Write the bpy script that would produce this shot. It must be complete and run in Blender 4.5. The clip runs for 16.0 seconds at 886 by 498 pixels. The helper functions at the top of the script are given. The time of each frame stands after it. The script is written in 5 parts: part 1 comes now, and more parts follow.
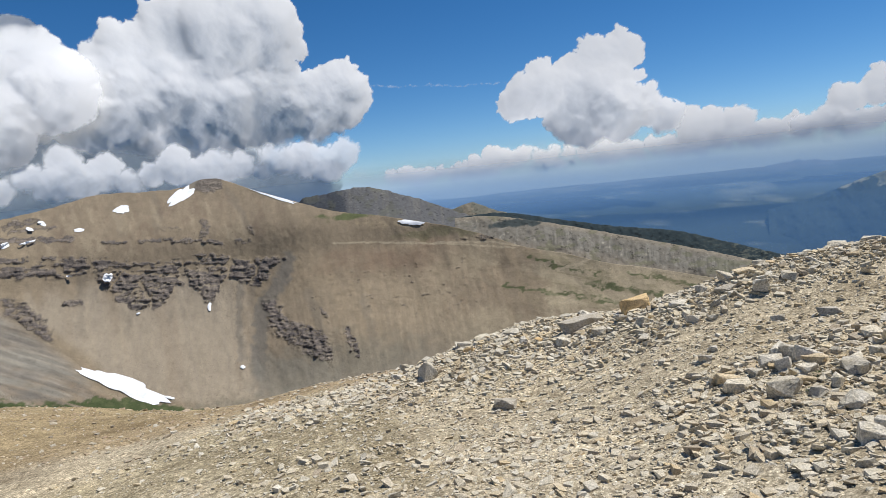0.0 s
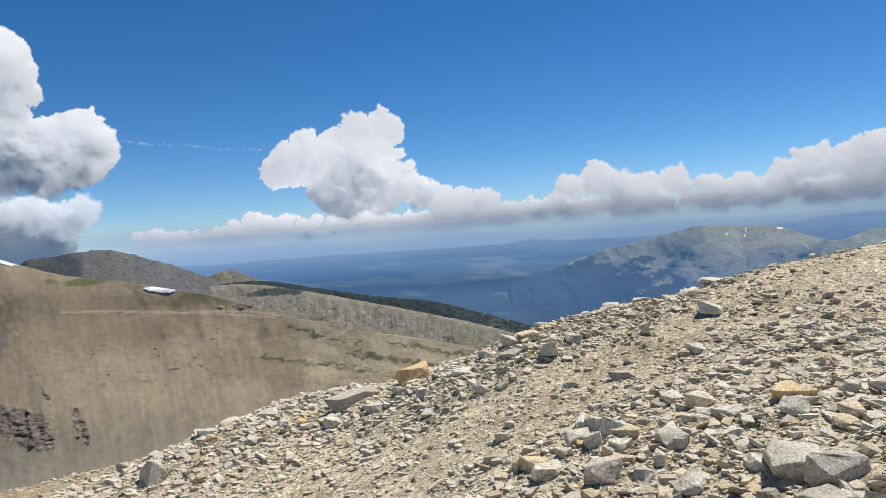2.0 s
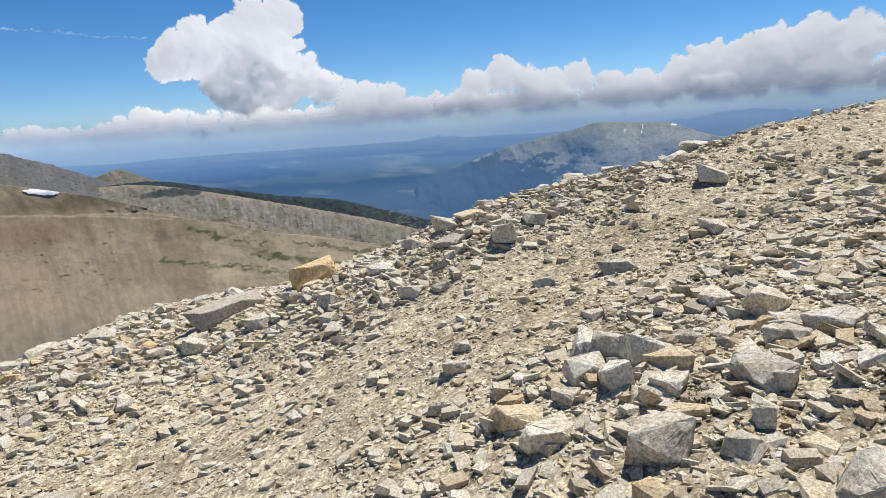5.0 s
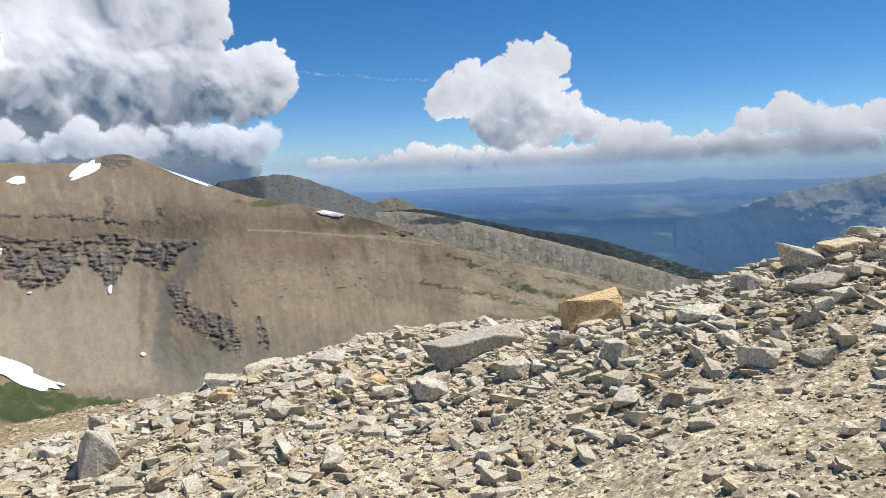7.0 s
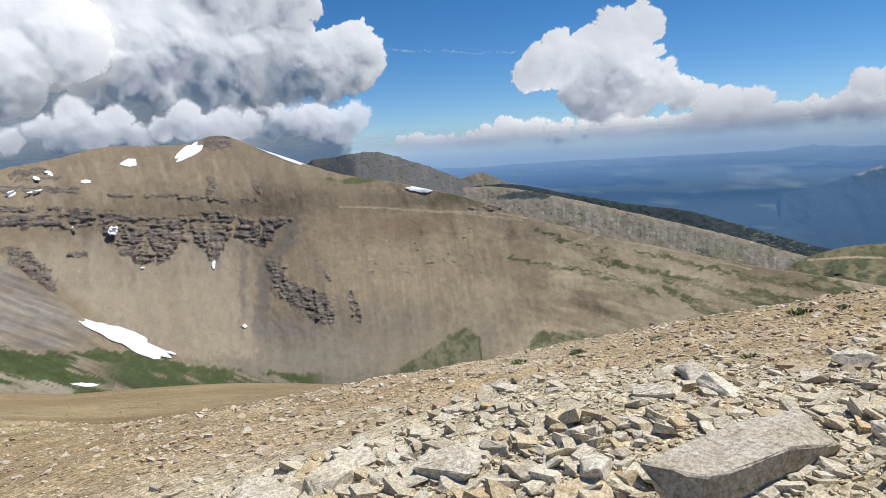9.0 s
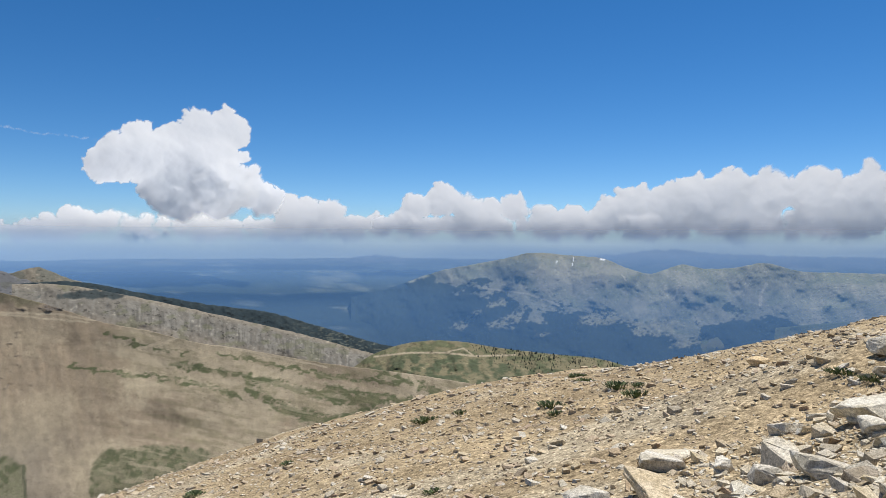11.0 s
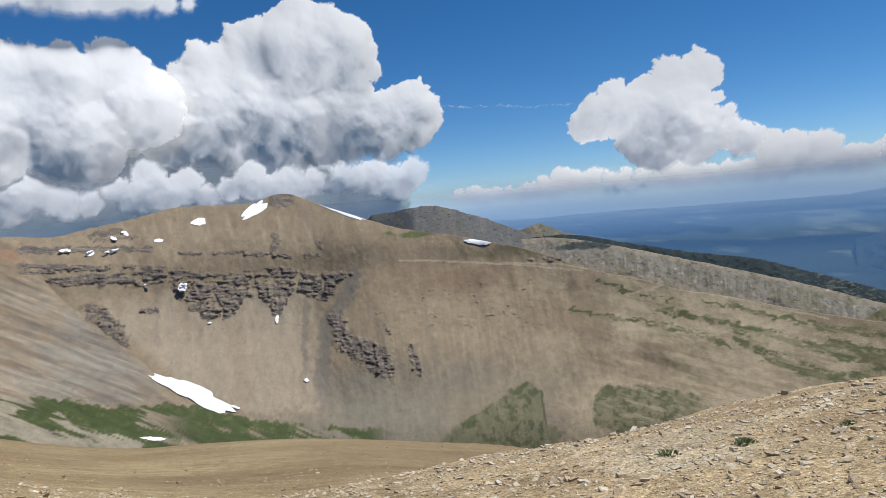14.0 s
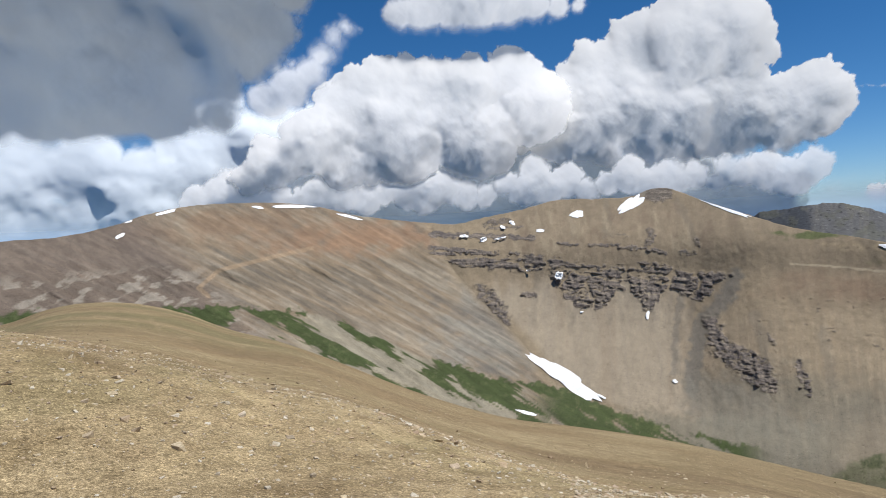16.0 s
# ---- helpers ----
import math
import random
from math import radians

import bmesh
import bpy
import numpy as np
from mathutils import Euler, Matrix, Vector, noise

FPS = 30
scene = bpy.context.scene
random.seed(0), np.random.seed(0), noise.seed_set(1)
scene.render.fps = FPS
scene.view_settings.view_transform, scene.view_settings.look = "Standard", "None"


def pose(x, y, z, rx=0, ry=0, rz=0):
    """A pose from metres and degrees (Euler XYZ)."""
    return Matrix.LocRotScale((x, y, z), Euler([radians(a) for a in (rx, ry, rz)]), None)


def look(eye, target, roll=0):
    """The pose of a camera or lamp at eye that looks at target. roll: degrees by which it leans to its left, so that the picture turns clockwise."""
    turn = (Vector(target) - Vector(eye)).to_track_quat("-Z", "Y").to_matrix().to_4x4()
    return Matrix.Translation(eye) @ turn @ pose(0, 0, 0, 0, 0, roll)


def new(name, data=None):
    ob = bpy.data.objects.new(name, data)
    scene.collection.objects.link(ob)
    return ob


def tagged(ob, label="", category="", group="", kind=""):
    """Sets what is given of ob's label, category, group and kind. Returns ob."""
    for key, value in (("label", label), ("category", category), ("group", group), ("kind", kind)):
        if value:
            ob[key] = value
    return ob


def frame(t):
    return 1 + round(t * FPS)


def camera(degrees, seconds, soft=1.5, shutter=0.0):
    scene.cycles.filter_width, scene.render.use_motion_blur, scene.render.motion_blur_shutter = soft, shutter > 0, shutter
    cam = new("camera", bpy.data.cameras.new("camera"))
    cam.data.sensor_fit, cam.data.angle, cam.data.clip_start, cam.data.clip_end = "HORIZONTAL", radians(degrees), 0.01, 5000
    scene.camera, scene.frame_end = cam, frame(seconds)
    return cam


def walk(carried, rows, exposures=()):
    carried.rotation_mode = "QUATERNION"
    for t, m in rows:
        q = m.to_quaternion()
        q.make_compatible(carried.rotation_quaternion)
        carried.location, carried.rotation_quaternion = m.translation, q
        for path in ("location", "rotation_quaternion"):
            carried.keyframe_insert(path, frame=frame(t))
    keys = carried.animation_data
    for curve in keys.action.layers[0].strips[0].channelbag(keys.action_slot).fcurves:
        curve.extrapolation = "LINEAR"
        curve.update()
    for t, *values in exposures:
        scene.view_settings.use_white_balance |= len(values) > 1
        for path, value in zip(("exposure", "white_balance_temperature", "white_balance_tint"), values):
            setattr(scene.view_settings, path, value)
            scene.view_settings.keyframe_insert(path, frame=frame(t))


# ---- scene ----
cam = camera(67.09, 16.0, 0.8)

# seconds, eye x y z, heading, pitch, roll (degrees; heading 0 is +y, growing towards +x)
PATH = [
    (0, 0.000, 0.000, 0.000, 20.75, -5.64, -5.88),
    (0.5, -0.049, 0.306, -0.027, 26.49, -5.43, -10.40),
    (1, 0.183, 0.683, -0.115, 34.46, -5.37, -8.62),
    (1.5, 0.364, 1.034, -0.193, 36.86, -4.04, -4.88),
    (2, 0.675, 1.356, -0.267, 41.39, -1.40, -3.63),
    (2.5, 0.911, 1.728, -0.335, 41.05, -2.27, -3.80),
    (3, 1.214, 2.045, -0.437, 41.01, -3.73, -4.27),
    (3.5, 1.466, 2.370, -0.514, 39.81, -4.56, -6.36),
    (3.7, 1.588, 2.511, -0.578, 40.37, -6.56, -5.86),
    (4.6, 2.05, 3.02, -0.73, 45.0, -9.4, -4.6),
    (5.4, 2.46, 3.46, -0.85, 51.0, -11.4, -3.2),
    (5.8, 2.675, 3.693, -0.917, 47.70, -12.04, -2.71),
    (6, 2.810, 3.822, -0.943, 42.19, -12.32, -3.57),
    (6.5, 2.977, 4.199, -1.033, 33.32, -10.61, -7.05),
    (7, 3.103, 4.722, -1.132, 27.63, -6.46, -1.93),
    (7.1, 3.136, 4.819, -1.150, 23.55, -2.94, -0.76),
    (7.5, 3.268, 5.316, -1.188, 17.51, -3.04, -4.75),
    (8, 3.419, 5.918, -1.243, 15.02, -5.78, -4.06),
    (8.5, 3.512, 6.436, -1.229, 14.51, -9.96, -3.87),
    (9, 3.684, 6.924, -1.194, 19.96, -8.25, -3.24),
    (9.5, 3.882, 7.318, -1.155, 34.17, -5.76, 1.55),
    (10, 3.888, 7.657, -1.133, 49.76, -0.58, 0.02),
    (10.2, 3.899, 7.808, -1.138, 52.17, -0.58, 0.43),
    (10.9, 3.88, 8.22, -1.17, 54.6, -0.5, 0.4),
    (11.8, 3.82, 8.68, -1.22, 56.5, -0.45, 0.0),
    (12.3, 3.783, 8.893, -1.241, 51.67, -0.56, -0.57),
    (12.5, 3.752, 8.908, -1.253, 45.05, -1.31, -1.60),
    (13, 3.648, 8.960, -1.272, 30.04, -2.83, -3.00),
    (13.5, 3.561, 8.958, -1.267, 22.27, -3.39, -4.16),
    (14, 3.490, 8.960, -1.258, 15.25, -3.43, -4.59),
    (14.5, 3.395, 8.991, -1.260, 12.87, -2.95, -4.41),
    (15, 3.280, 8.971, -1.264, 6.89, -0.57, -3.33),
    (15.5, 3.146, 8.917, -1.269, -4.72, -0.83, -3.40),
    (16, 3.006, 8.853, -1.275, -16.00, -1.86, -2.87)]


def heading(x, y, z, a, e, roll):
    a, e = radians(a), radians(e)
    return look((x, y, z), (x + math.sin(a) * math.cos(e), y + math.cos(a) * math.cos(e), z + math.sin(e)), roll)


walk(cam, [(key[0], heading(*key[1:])) for key in PATH], [(0, -0.02), (2, 0.13), (3.7, 0.17), (6.5, 0.17), (8.5, 0.06), (10, 0.15), (12.5, 0.15), (13, 0.08), (14, 0.0), (16, 0.0)])

# ---------------------------------------------------------------- sky and sun
SUN_AZ, SUN_EL = 88.0, 63.0
world = bpy.data.worlds.new("sky")
scene.world = world
world.use_nodes = True
wt = world.node_tree
sky = wt.nodes.new("ShaderNodeTexSky")
sky.sky_type = "NISHITA"
sky.sun_disc = False
sky.sun_elevation, sky.sun_rotation = radians(SUN_EL), radians(SUN_AZ)
sky.altitude, sky.air_density, sky.dust_density, sky.ozone_density = 3800, 1.0, 0.0, 3.5
hue = wt.nodes.new("ShaderNodeHueSaturation")
hue.inputs["Saturation"].default_value = 1.28
wt.links.new(sky.outputs[0], hue.inputs["Color"])
wt.links.new(hue.outputs[0], wt.nodes["Background"].inputs[0])
wt.nodes["Background"].inputs[1].default_value = 0.098
sun = new("sun", bpy.data.lights.new("sun", "SUN"))
sun.data.energy, sun.data.angle, sun.data.color = 4.9, radians(0.53), (1.0, 0.965, 0.91)
sa, se = radians(SUN_AZ), radians(SUN_EL)
sun.matrix_world = look((math.sin(sa) * math.cos(se) * 500, math.cos(sa) * math.cos(se) * 500, math.sin(se) * 500), (0, 0, 0))


# ---------------------------------------------------------------- numeric noise
def lattice(ix, iy, iz, seed):
    h = (ix.astype(np.int64) * 374761393 + iy.astype(np.int64) * 668265263 + iz.astype(np.int64) * 2147483647 + seed * 974634777) & 0xFFFFFFFF
    h = ((h ^ (h >> 13)) * 1274126177) & 0xFFFFFFFF
    h = ((h ^ (h >> 16)) * 2246822519) & 0xFFFFFFFF
    return ((h ^ (h >> 15)) & 0xFFFFFF) / float(0xFFFFFF)


def vnoise(x, y, seed=0):
    """Smooth value noise in 0..1 over arrays."""
    x, y = np.broadcast_arrays(np.asarray(x, float), np.asarray(y, float))
    ix, iy = np.floor(x), np.floor(y)
    u, v = x - ix, y - iy
    u, v = u * u * (3 - 2 * u), v * v * (3 - 2 * v)
    o = np.zeros_like(ix)
    a, b = lattice(ix, iy, o, seed), lattice(ix + 1, iy, o, seed)
    c, d = lattice(ix, iy + 1, o, seed), lattice(ix + 1, iy + 1, o, seed)
    return (a * (1 - u) + b * u) * (1 - v) + (c * (1 - u) + d * u) * v


def fbm(x, y, seed=0, octaves=5, gain=0.5):
    """Fractal noise, about -1..1."""
    x, y = np.asarray(x, float), np.asarray(y, float)
    total, amp, norm = 0.0, 1.0, 0.0
    for k in range(octaves):
        total = total + amp * (vnoise(x, y, seed + 17 * k) * 2 - 1)
        norm += amp
        amp *= gain
        x, y = x * 2.03 + 11.3, y * 2.03 - 7.1
    return total / norm * 1.6


def smooth(a, b, x):
    t = np.clip((np.asarray(x, float) - a) / (b - a), 0, 1)
    return t * t * (3 - 2 * t)


def curve(text, x):
    """A smooth profile through 'where:value' pairs."""
    pairs = [tuple(float(v) for v in s.split(":")) for s in text.split()]
    xs, ys = np.array([p[0] for p in pairs]), np.array([p[1] for p in pairs])
    m = np.gradient(ys, xs)
    x = np.clip(np.asarray(x, float), xs[0], xs[-1])
    k = np.clip(np.searchsorted(xs, x) - 1, 0, len(xs) - 2)
    h = xs[k + 1] - xs[k]
    t = (x - xs[k]) / h
    return ((1 + 2 * t) * (1 - t) ** 2 * ys[k] + t * (1 - t) ** 2 * h * m[k]
            + t * t * (3 - 2 * t) * ys[k + 1] + t * t * (t - 1) * h * m[k + 1])


# ---------------------------------------------------------------- materials
def material(name):
    m = bpy.data.materials.new(name)
    m.use_nodes = True
    nt = m.node_tree
    return m, nt, nt.nodes["Principled BSDF"]


def node(nt, kind, **values):
    n = nt.nodes.new(kind)
    for key, value in values.items():
        n.inputs[key.replace("_", " ")].default_value = value
    return n


def mixed(nt, blend, fac, a, b):
    n = nt.nodes.new("ShaderNodeMix")
    n.data_type, n.blend_type = "RGBA", blend
    for socket, value in ((n.inputs[0], fac), (n.inputs[6], a), (n.inputs[7], b)):
        if isinstance(value, (int, float, tuple)):
            socket.default_value = value
        else:
            nt.links.new(value, socket)
    return n.outputs[2]


def ramp(nt, source, stops):
    n = nt.nodes.new("ShaderNodeValToRGB")
    el = n.color_ramp.elements
    while len(el) < len(stops):
        el.new(0.5)
    for e, (at, c) in zip(el, stops):
        e.position, e.color = at, (*c, 1)
    nt.links.new(source, n.inputs[0])
    return n.outputs[0]


def coords(nt, scale=1.0):
    t = nt.nodes.new("ShaderNodeTexCoord")
    m = node(nt, "ShaderNodeMapping")
    m.inputs["Scale"].default_value = (scale,) * 3 if isinstance(scale, (int, float)) else scale
    nt.links.new(t.outputs["Object"], m.inputs[0])
    return m.outputs[0]


def noise_tex(nt, vec, scale, detail=6.0, rough=0.6):
    n = node(nt, "ShaderNodeTexNoise", Scale=scale, Detail=detail, Roughness=rough)
    nt.links.new(vec, n.inputs["Vector"])
    return n.outputs[0]


def bump(nt, bsdf, height, strength, distance):
    b = node(nt, "ShaderNodeBump", Strength=strength, Distance=distance)
    nt.links.new(height, b.inputs["Height"])
    nt.links.new(b.outputs[0], bsdf.inputs["Normal"])


def dot(nt, vec, direction, scale):
    n = nt.nodes.new("ShaderNodeVectorMath")
    n.operation = "DOT_PRODUCT"
    n.inputs[1].default_value = tuple(v * scale for v in direction)
    nt.links.new(vec, n.inputs[0])
    return n.outputs["Value"]


def combine(nt, *values):
    n = nt.nodes.new("ShaderNodeCombineXYZ")
    for k, v in enumerate(values):
        nt.links.new(v, n.inputs[k])
    return n.outputs[0]


def sums(nt, operation, a, b):
    n = nt.nodes.new("ShaderNodeMath")
    n.operation = operation
    for k, v in enumerate((a, b)):
        if isinstance(v, (int, float)):
            n.inputs[k].default_value = v
        else:
            nt.links.new(v, n.inputs[k])
    return n.outputs[0]


def terrain_material(name, grain_a, grain_b, contrast, relief, rough=0.95, across=None, along=None, runs=0.15):
    """Mineral ground: the colour of its strata comes from the mesh, grain, run-off streaks and bedded cliffs are added."""
    m, nt, bsdf = material(name)
    att = nt.nodes.new("ShaderNodeVertexColor")
    att.layer_name = "strata"
    vec = coords(nt)
    n1, n2 = noise_tex(nt, vec, grain_a, 8, 0.7), noise_tex(nt, vec, grain_b, 5, 0.75)
    lo, hi = 1 - contrast, 1 + contrast
    g1 = ramp(nt, n1, [(0.3, (1 - 0.4 * contrast,) * 3), (0.7, (1 + 0.4 * contrast,) * 3)])
    g2 = ramp(nt, n2, [(0.32, (lo, lo, lo * 0.98)), (0.68, (hi, hi, hi * 0.98))])
    col = mixed(nt, "MULTIPLY", 1.0, att.outputs[0], g1)
    col = mixed(nt, "MULTIPLY", 1.0, col, g2)
    bits = noise_tex(nt, vec, grain_b * 0.5, 3, 0.7)
    col = mixed(nt, "MULTIPLY", 1.0, col, ramp(nt, bits, [(0.34, (0.55, 0.55, 0.55)), (0.40, (1.0, 1.0, 1.0)), (0.62, (1.0, 1.0, 1.0)), (0.69, (1.4, 1.39, 1.35))]))
    height = n1
    if across:
        third = tuple(across[(k + 1) % 3] * along[(k + 2) % 3] - across[(k + 2) % 3] * along[(k + 1) % 3] for k in range(3))
        run = noise_tex(nt, combine(nt, dot(nt, vec, across, 0.16), dot(nt, vec, along, 0.012), dot(nt, vec, third, 0.012)), 1.0, 5, 0.65)
        a, b = 1 - runs, 1 + runs
        col = mixed(nt, "MULTIPLY", 1.0, col, ramp(nt, run, [(0.3, (a, a, a * 1.01)), (0.7, (b, b, b * 0.98))]))
        # bedded rock where the mesh says cliff
        bed = noise_tex(nt, combine(nt, dot(nt, vec, (1, 0, 0), 0.025), dot(nt, vec, (0, 1, 0), 0.025), dot(nt, vec, (0.10, 0, 1), 0.26)), 1.0, 6, 0.7)
        chip = noise_tex(nt, vec, 0.20, 6, 0.75)
        rocky = sums(nt, "ADD", sums(nt, "ADD", sums(nt, "MULTIPLY", bed, 0.42), sums(nt, "MULTIPLY", chip, 0.33)), sums(nt, "MULTIPLY", n1, 0.25))
        rock_col = ramp(nt, rocky, [(0.40, (0.06, 0.053, 0.051)), (0.47, (0.125, 0.107, 0.097)), (0.53, (0.185, 0.157, 0.132)), (0.60, (0.29, 0.24, 0.185))])
        mask = sums(nt, "ADD", sums(nt, "SUBTRACT", 1.0, att.outputs["Alpha"]), sums(nt, "MULTIPLY", sums(nt, "SUBTRACT", chip, 0.5), 1.8))
        mask = sums(nt, "ADD", mask, sums(nt, "MULTIPLY", sums(nt, "SUBTRACT", bed, 0.5), 1.5))
        sharp = ramp(nt, mask, [(0.36, (0, 0, 0)), (0.70, (1, 1, 1))])
        col = mixed(nt, "MIX", sharp, col, rock_col)
        height = sums(nt, "ADD", n1, sums(nt, "MULTIPLY", sums(nt, "MULTIPLY", sharp, rocky), 2.5))
    nt.links.new(col, bsdf.inputs["Base Color"])
    bsdf.inputs["Roughness"].default_value = rough
    bsdf.inputs["Specular IOR Level"].default_value = 0.15
    bump(nt, bsdf, height, 0.6, relief)
    return m


def stone_material(name, tints, per_island, grain=14.0, gain=1.0):
    """Broken granite and limestone: each stone takes its own tint."""
    m, nt, bsdf = material(name)
    if per_island:
        rnd = nt.nodes.new("ShaderNodeNewGeometry").outputs["Random Per Island"]
    else:
        rnd = nt.nodes.new("ShaderNodeObjectInfo").outputs["Random"]
    vec = nt.nodes.new("ShaderNodeNewGeometry").outputs["Position"]
    base = ramp(nt, rnd, [(k / (len(tints) - 1), tuple(c * gain for c in t)) for k, t in enumerate(tints)])
    n1, n2 = noise_tex(nt, vec, grain * 2.0, 5, 0.8), noise_tex(nt, vec, grain * 0.22, 4, 0.6)
    speck = node(nt, "ShaderNodeTexVoronoi", Scale=grain * 5)
    nt.links.new(vec, speck.inputs["Vector"])
    col = mixed(nt, "MULTIPLY", 1.0, base, ramp(nt, n1, [(0.36, (0.50, 0.485, 0.46)), (0.5, (0.98, 0.97, 0.95)), (0.64, (1.42, 1.41, 1.38))]))
    col = mixed(nt, "MULTIPLY", 0.8, col, ramp(nt, n2, [(0.35, (0.8, 0.76, 0.66)), (0.6, (1.06, 1.06, 1.06))]))
    col = mixed(nt, "MULTIPLY", 0.7, col, ramp(nt, speck.outputs[0], [(0.0, (0.42, 0.40, 0.37)), (0.22, (1.0, 1.0, 1.0)), (0.45, (1.16, 1.16, 1.15))]))
    nt.links.new(col, bsdf.inputs["Base Color"])
    bsdf.inputs["Roughness"].default_value = 0.9
    bsdf.inputs["Specular IOR Level"].default_value = 0.2
    bump(nt, bsdf, sums(nt, "ADD", n1, sums(nt, "MULTIPLY", speck.outputs[0], 0.12)), 0.55, 0.012)
    return m


MAT_SCREE = terrain_material("scree_slope", 0.05, 0.95, 0.26, 2.0, across=(0.98, -0.2, 0), along=(0, 0, 1), runs=0.05)
MAT_HILL = terrain_material("streaked_slope", 0.05, 0.95, 0.28, 2.0, across=(0.50, 0.18, 0.85), along=(0.80, 0.29, -0.53), runs=0.17)
MAT_FAR = terrain_material("distant_slope", 0.012, 0.09, 0.22, 6.0)
GREYS = [(0.44, 0.395, 0.32), (0.59, 0.545, 0.45), (0.50, 0.435, 0.33), (0.64, 0.60, 0.51), (0.49, 0.45, 0.375), (0.60, 0.51, 0.36), (0.56, 0.515, 0.425), (0.37, 0.315, 0.245), (0.55, 0.44, 0.28)]
MAT_STONES = stone_material("broken_stone", GREYS, True, 45.0, 0.97)
MAT_ROCK = stone_material("grey_granite", [(0.54, 0.505, 0.435), (0.64, 0.60, 0.52), (0.49, 0.455, 0.39), (0.61, 0.55, 0.44), (0.59, 0.555, 0.475)], False, 26.0, 0.98)
# darker granite for the slab; in the bank's pile it stands for shadowed faces
MAT_DARK = stone_material("dark_granite", [(0.44, 0.405, 0.345), (0.50, 0.46, 0.395), (0.39, 0.355, 0.30)], False, 26.0, 1.0)
MAT_OCHRE = stone_material("ochre_rock", [(0.55, 0.385, 0.20), (0.57, 0.46, 0.30), (0.53, 0.45, 0.33)], False, 26.0, 1.02)


def gravel_material():
    """Crushed stone between the rocks, from chips down to grit."""
    m, nt, bsdf = material("gravel")
    att = nt.nodes.new("ShaderNodeVertexColor")
    att.layer_name = "strata"
    vec = coords(nt)
    wob = node(nt, "ShaderNodeTexNoise", Scale=30.0, Detail=2.0)
    nt.links.new(vec, wob.inputs["Vector"])
    bent = nt.nodes.new("ShaderNodeVectorMath")
    bent.operation = "MULTIPLY_ADD"
    bent.inputs[1].default_value = (0.03, 0.03, 0.03)
    nt.links.new(wob.outputs["Color"], bent.inputs[0])
    nt.links.new(vec, bent.inputs[2])
    col, rise = att.outputs[0], None
    for scale, depth, tall in ((22.0, 0.75, 1.0), (52.0, 0.85, 0.5), (120.0, 0.7, 0.2)):
        cells = node(nt, "ShaderNodeTexVoronoi", Scale=scale)
        nt.links.new(bent.outputs[0], cells.inputs["Vector"])
        pick = nt.nodes.new("ShaderNodeSeparateColor")
        nt.links.new(cells.outputs["Color"], pick.inputs[0])
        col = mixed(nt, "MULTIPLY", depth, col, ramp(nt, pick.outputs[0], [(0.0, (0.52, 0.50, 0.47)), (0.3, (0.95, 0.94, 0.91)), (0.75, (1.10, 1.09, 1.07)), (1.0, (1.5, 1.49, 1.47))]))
        # chips darken towards their rims: shade of the gaps put into the colour
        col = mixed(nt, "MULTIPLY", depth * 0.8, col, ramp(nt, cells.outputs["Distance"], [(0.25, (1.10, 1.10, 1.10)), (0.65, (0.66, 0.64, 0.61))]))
        up = sums(nt, "MULTIPLY", sums(nt, "SUBTRACT", sums(nt, "MULTIPLY", pick.outputs[1], 0.7), cells.outputs["Distance"]), tall)
        rise = up if rise is None else sums(nt, "ADD", rise, up)
    n4 = noise_tex(nt, vec, 0.33, 8, 0.75)
    col = mixed(nt, "MULTIPLY", 0.9, col, ramp(nt, n4, [(0.33, (0.74, 0.71, 0.65)), (0.5, (1.0, 1.0, 0.99)), (0.67, (1.20, 1.19, 1.15))]))
    n1, n2, n3 = noise_tex(nt, vec, 1.3, 8, 0.7), noise_tex(nt, vec, 0.07, 8, 0.7), noise_tex(nt, vec, 7.0, 8, 0.8)
    col = mixed(nt, "MULTIPLY", 0.8, col, ramp(nt, n1, [(0.32, (0.70, 0.67, 0.61)), (0.5, (1.0, 1.0, 0.98)), (0.68, (1.22, 1.21, 1.18))]))
    col = mixed(nt, "MULTIPLY", 0.7, col, ramp(nt, n2, [(0.3, (0.74, 0.71, 0.66)), (0.7, (1.16, 1.15, 1.1))]))
    col = mixed(nt, "MULTIPLY", 0.9, col, ramp(nt, n3, [(0.36, (0.62, 0.60, 0.56)), (0.48, (1.0, 0.99, 0.97)), (0.64, (1.32, 1.31, 1.28))]))
    nt.links.new(col, bsdf.inputs["Base Color"])
    bsdf.inputs["Roughness"].default_value = 0.95
    bsdf.inputs["Specular IOR Level"].default_value = 0.15
    bump(nt, bsdf, rise, 0.5, 0.010)
    return m


MAT_GRAVEL = gravel_material()


def snow_material():
    m, nt, bsdf = material("old_snow")
    vec = coords(nt)
    n = noise_tex(nt, vec, 0.12, 6, 0.6)
    nt.links.new(ramp(nt, n, [(0.3, (0.74, 0.76, 0.80)), (0.6, (0.88, 0.89, 0.90))]), bsdf.inputs["Base Color"])
    bsdf.inputs["Roughness"].default_value = 0.6
    bump(nt, bsdf, n, 0.4, 1.5)
    return m


MAT_SNOW = snow_material()


def leaf_material(name, dark, light):
    m, nt, bsdf = material(name)
    rnd = nt.nodes.new("ShaderNodeNewGeometry").outputs["Random Per Island"]
    nt.links.new(ramp(nt, rnd, [(0.0, dark), (1.0, light)]), bsdf.inputs["Base Color"])
    bsdf.inputs["Roughness"].default_value = 0.7
    return m


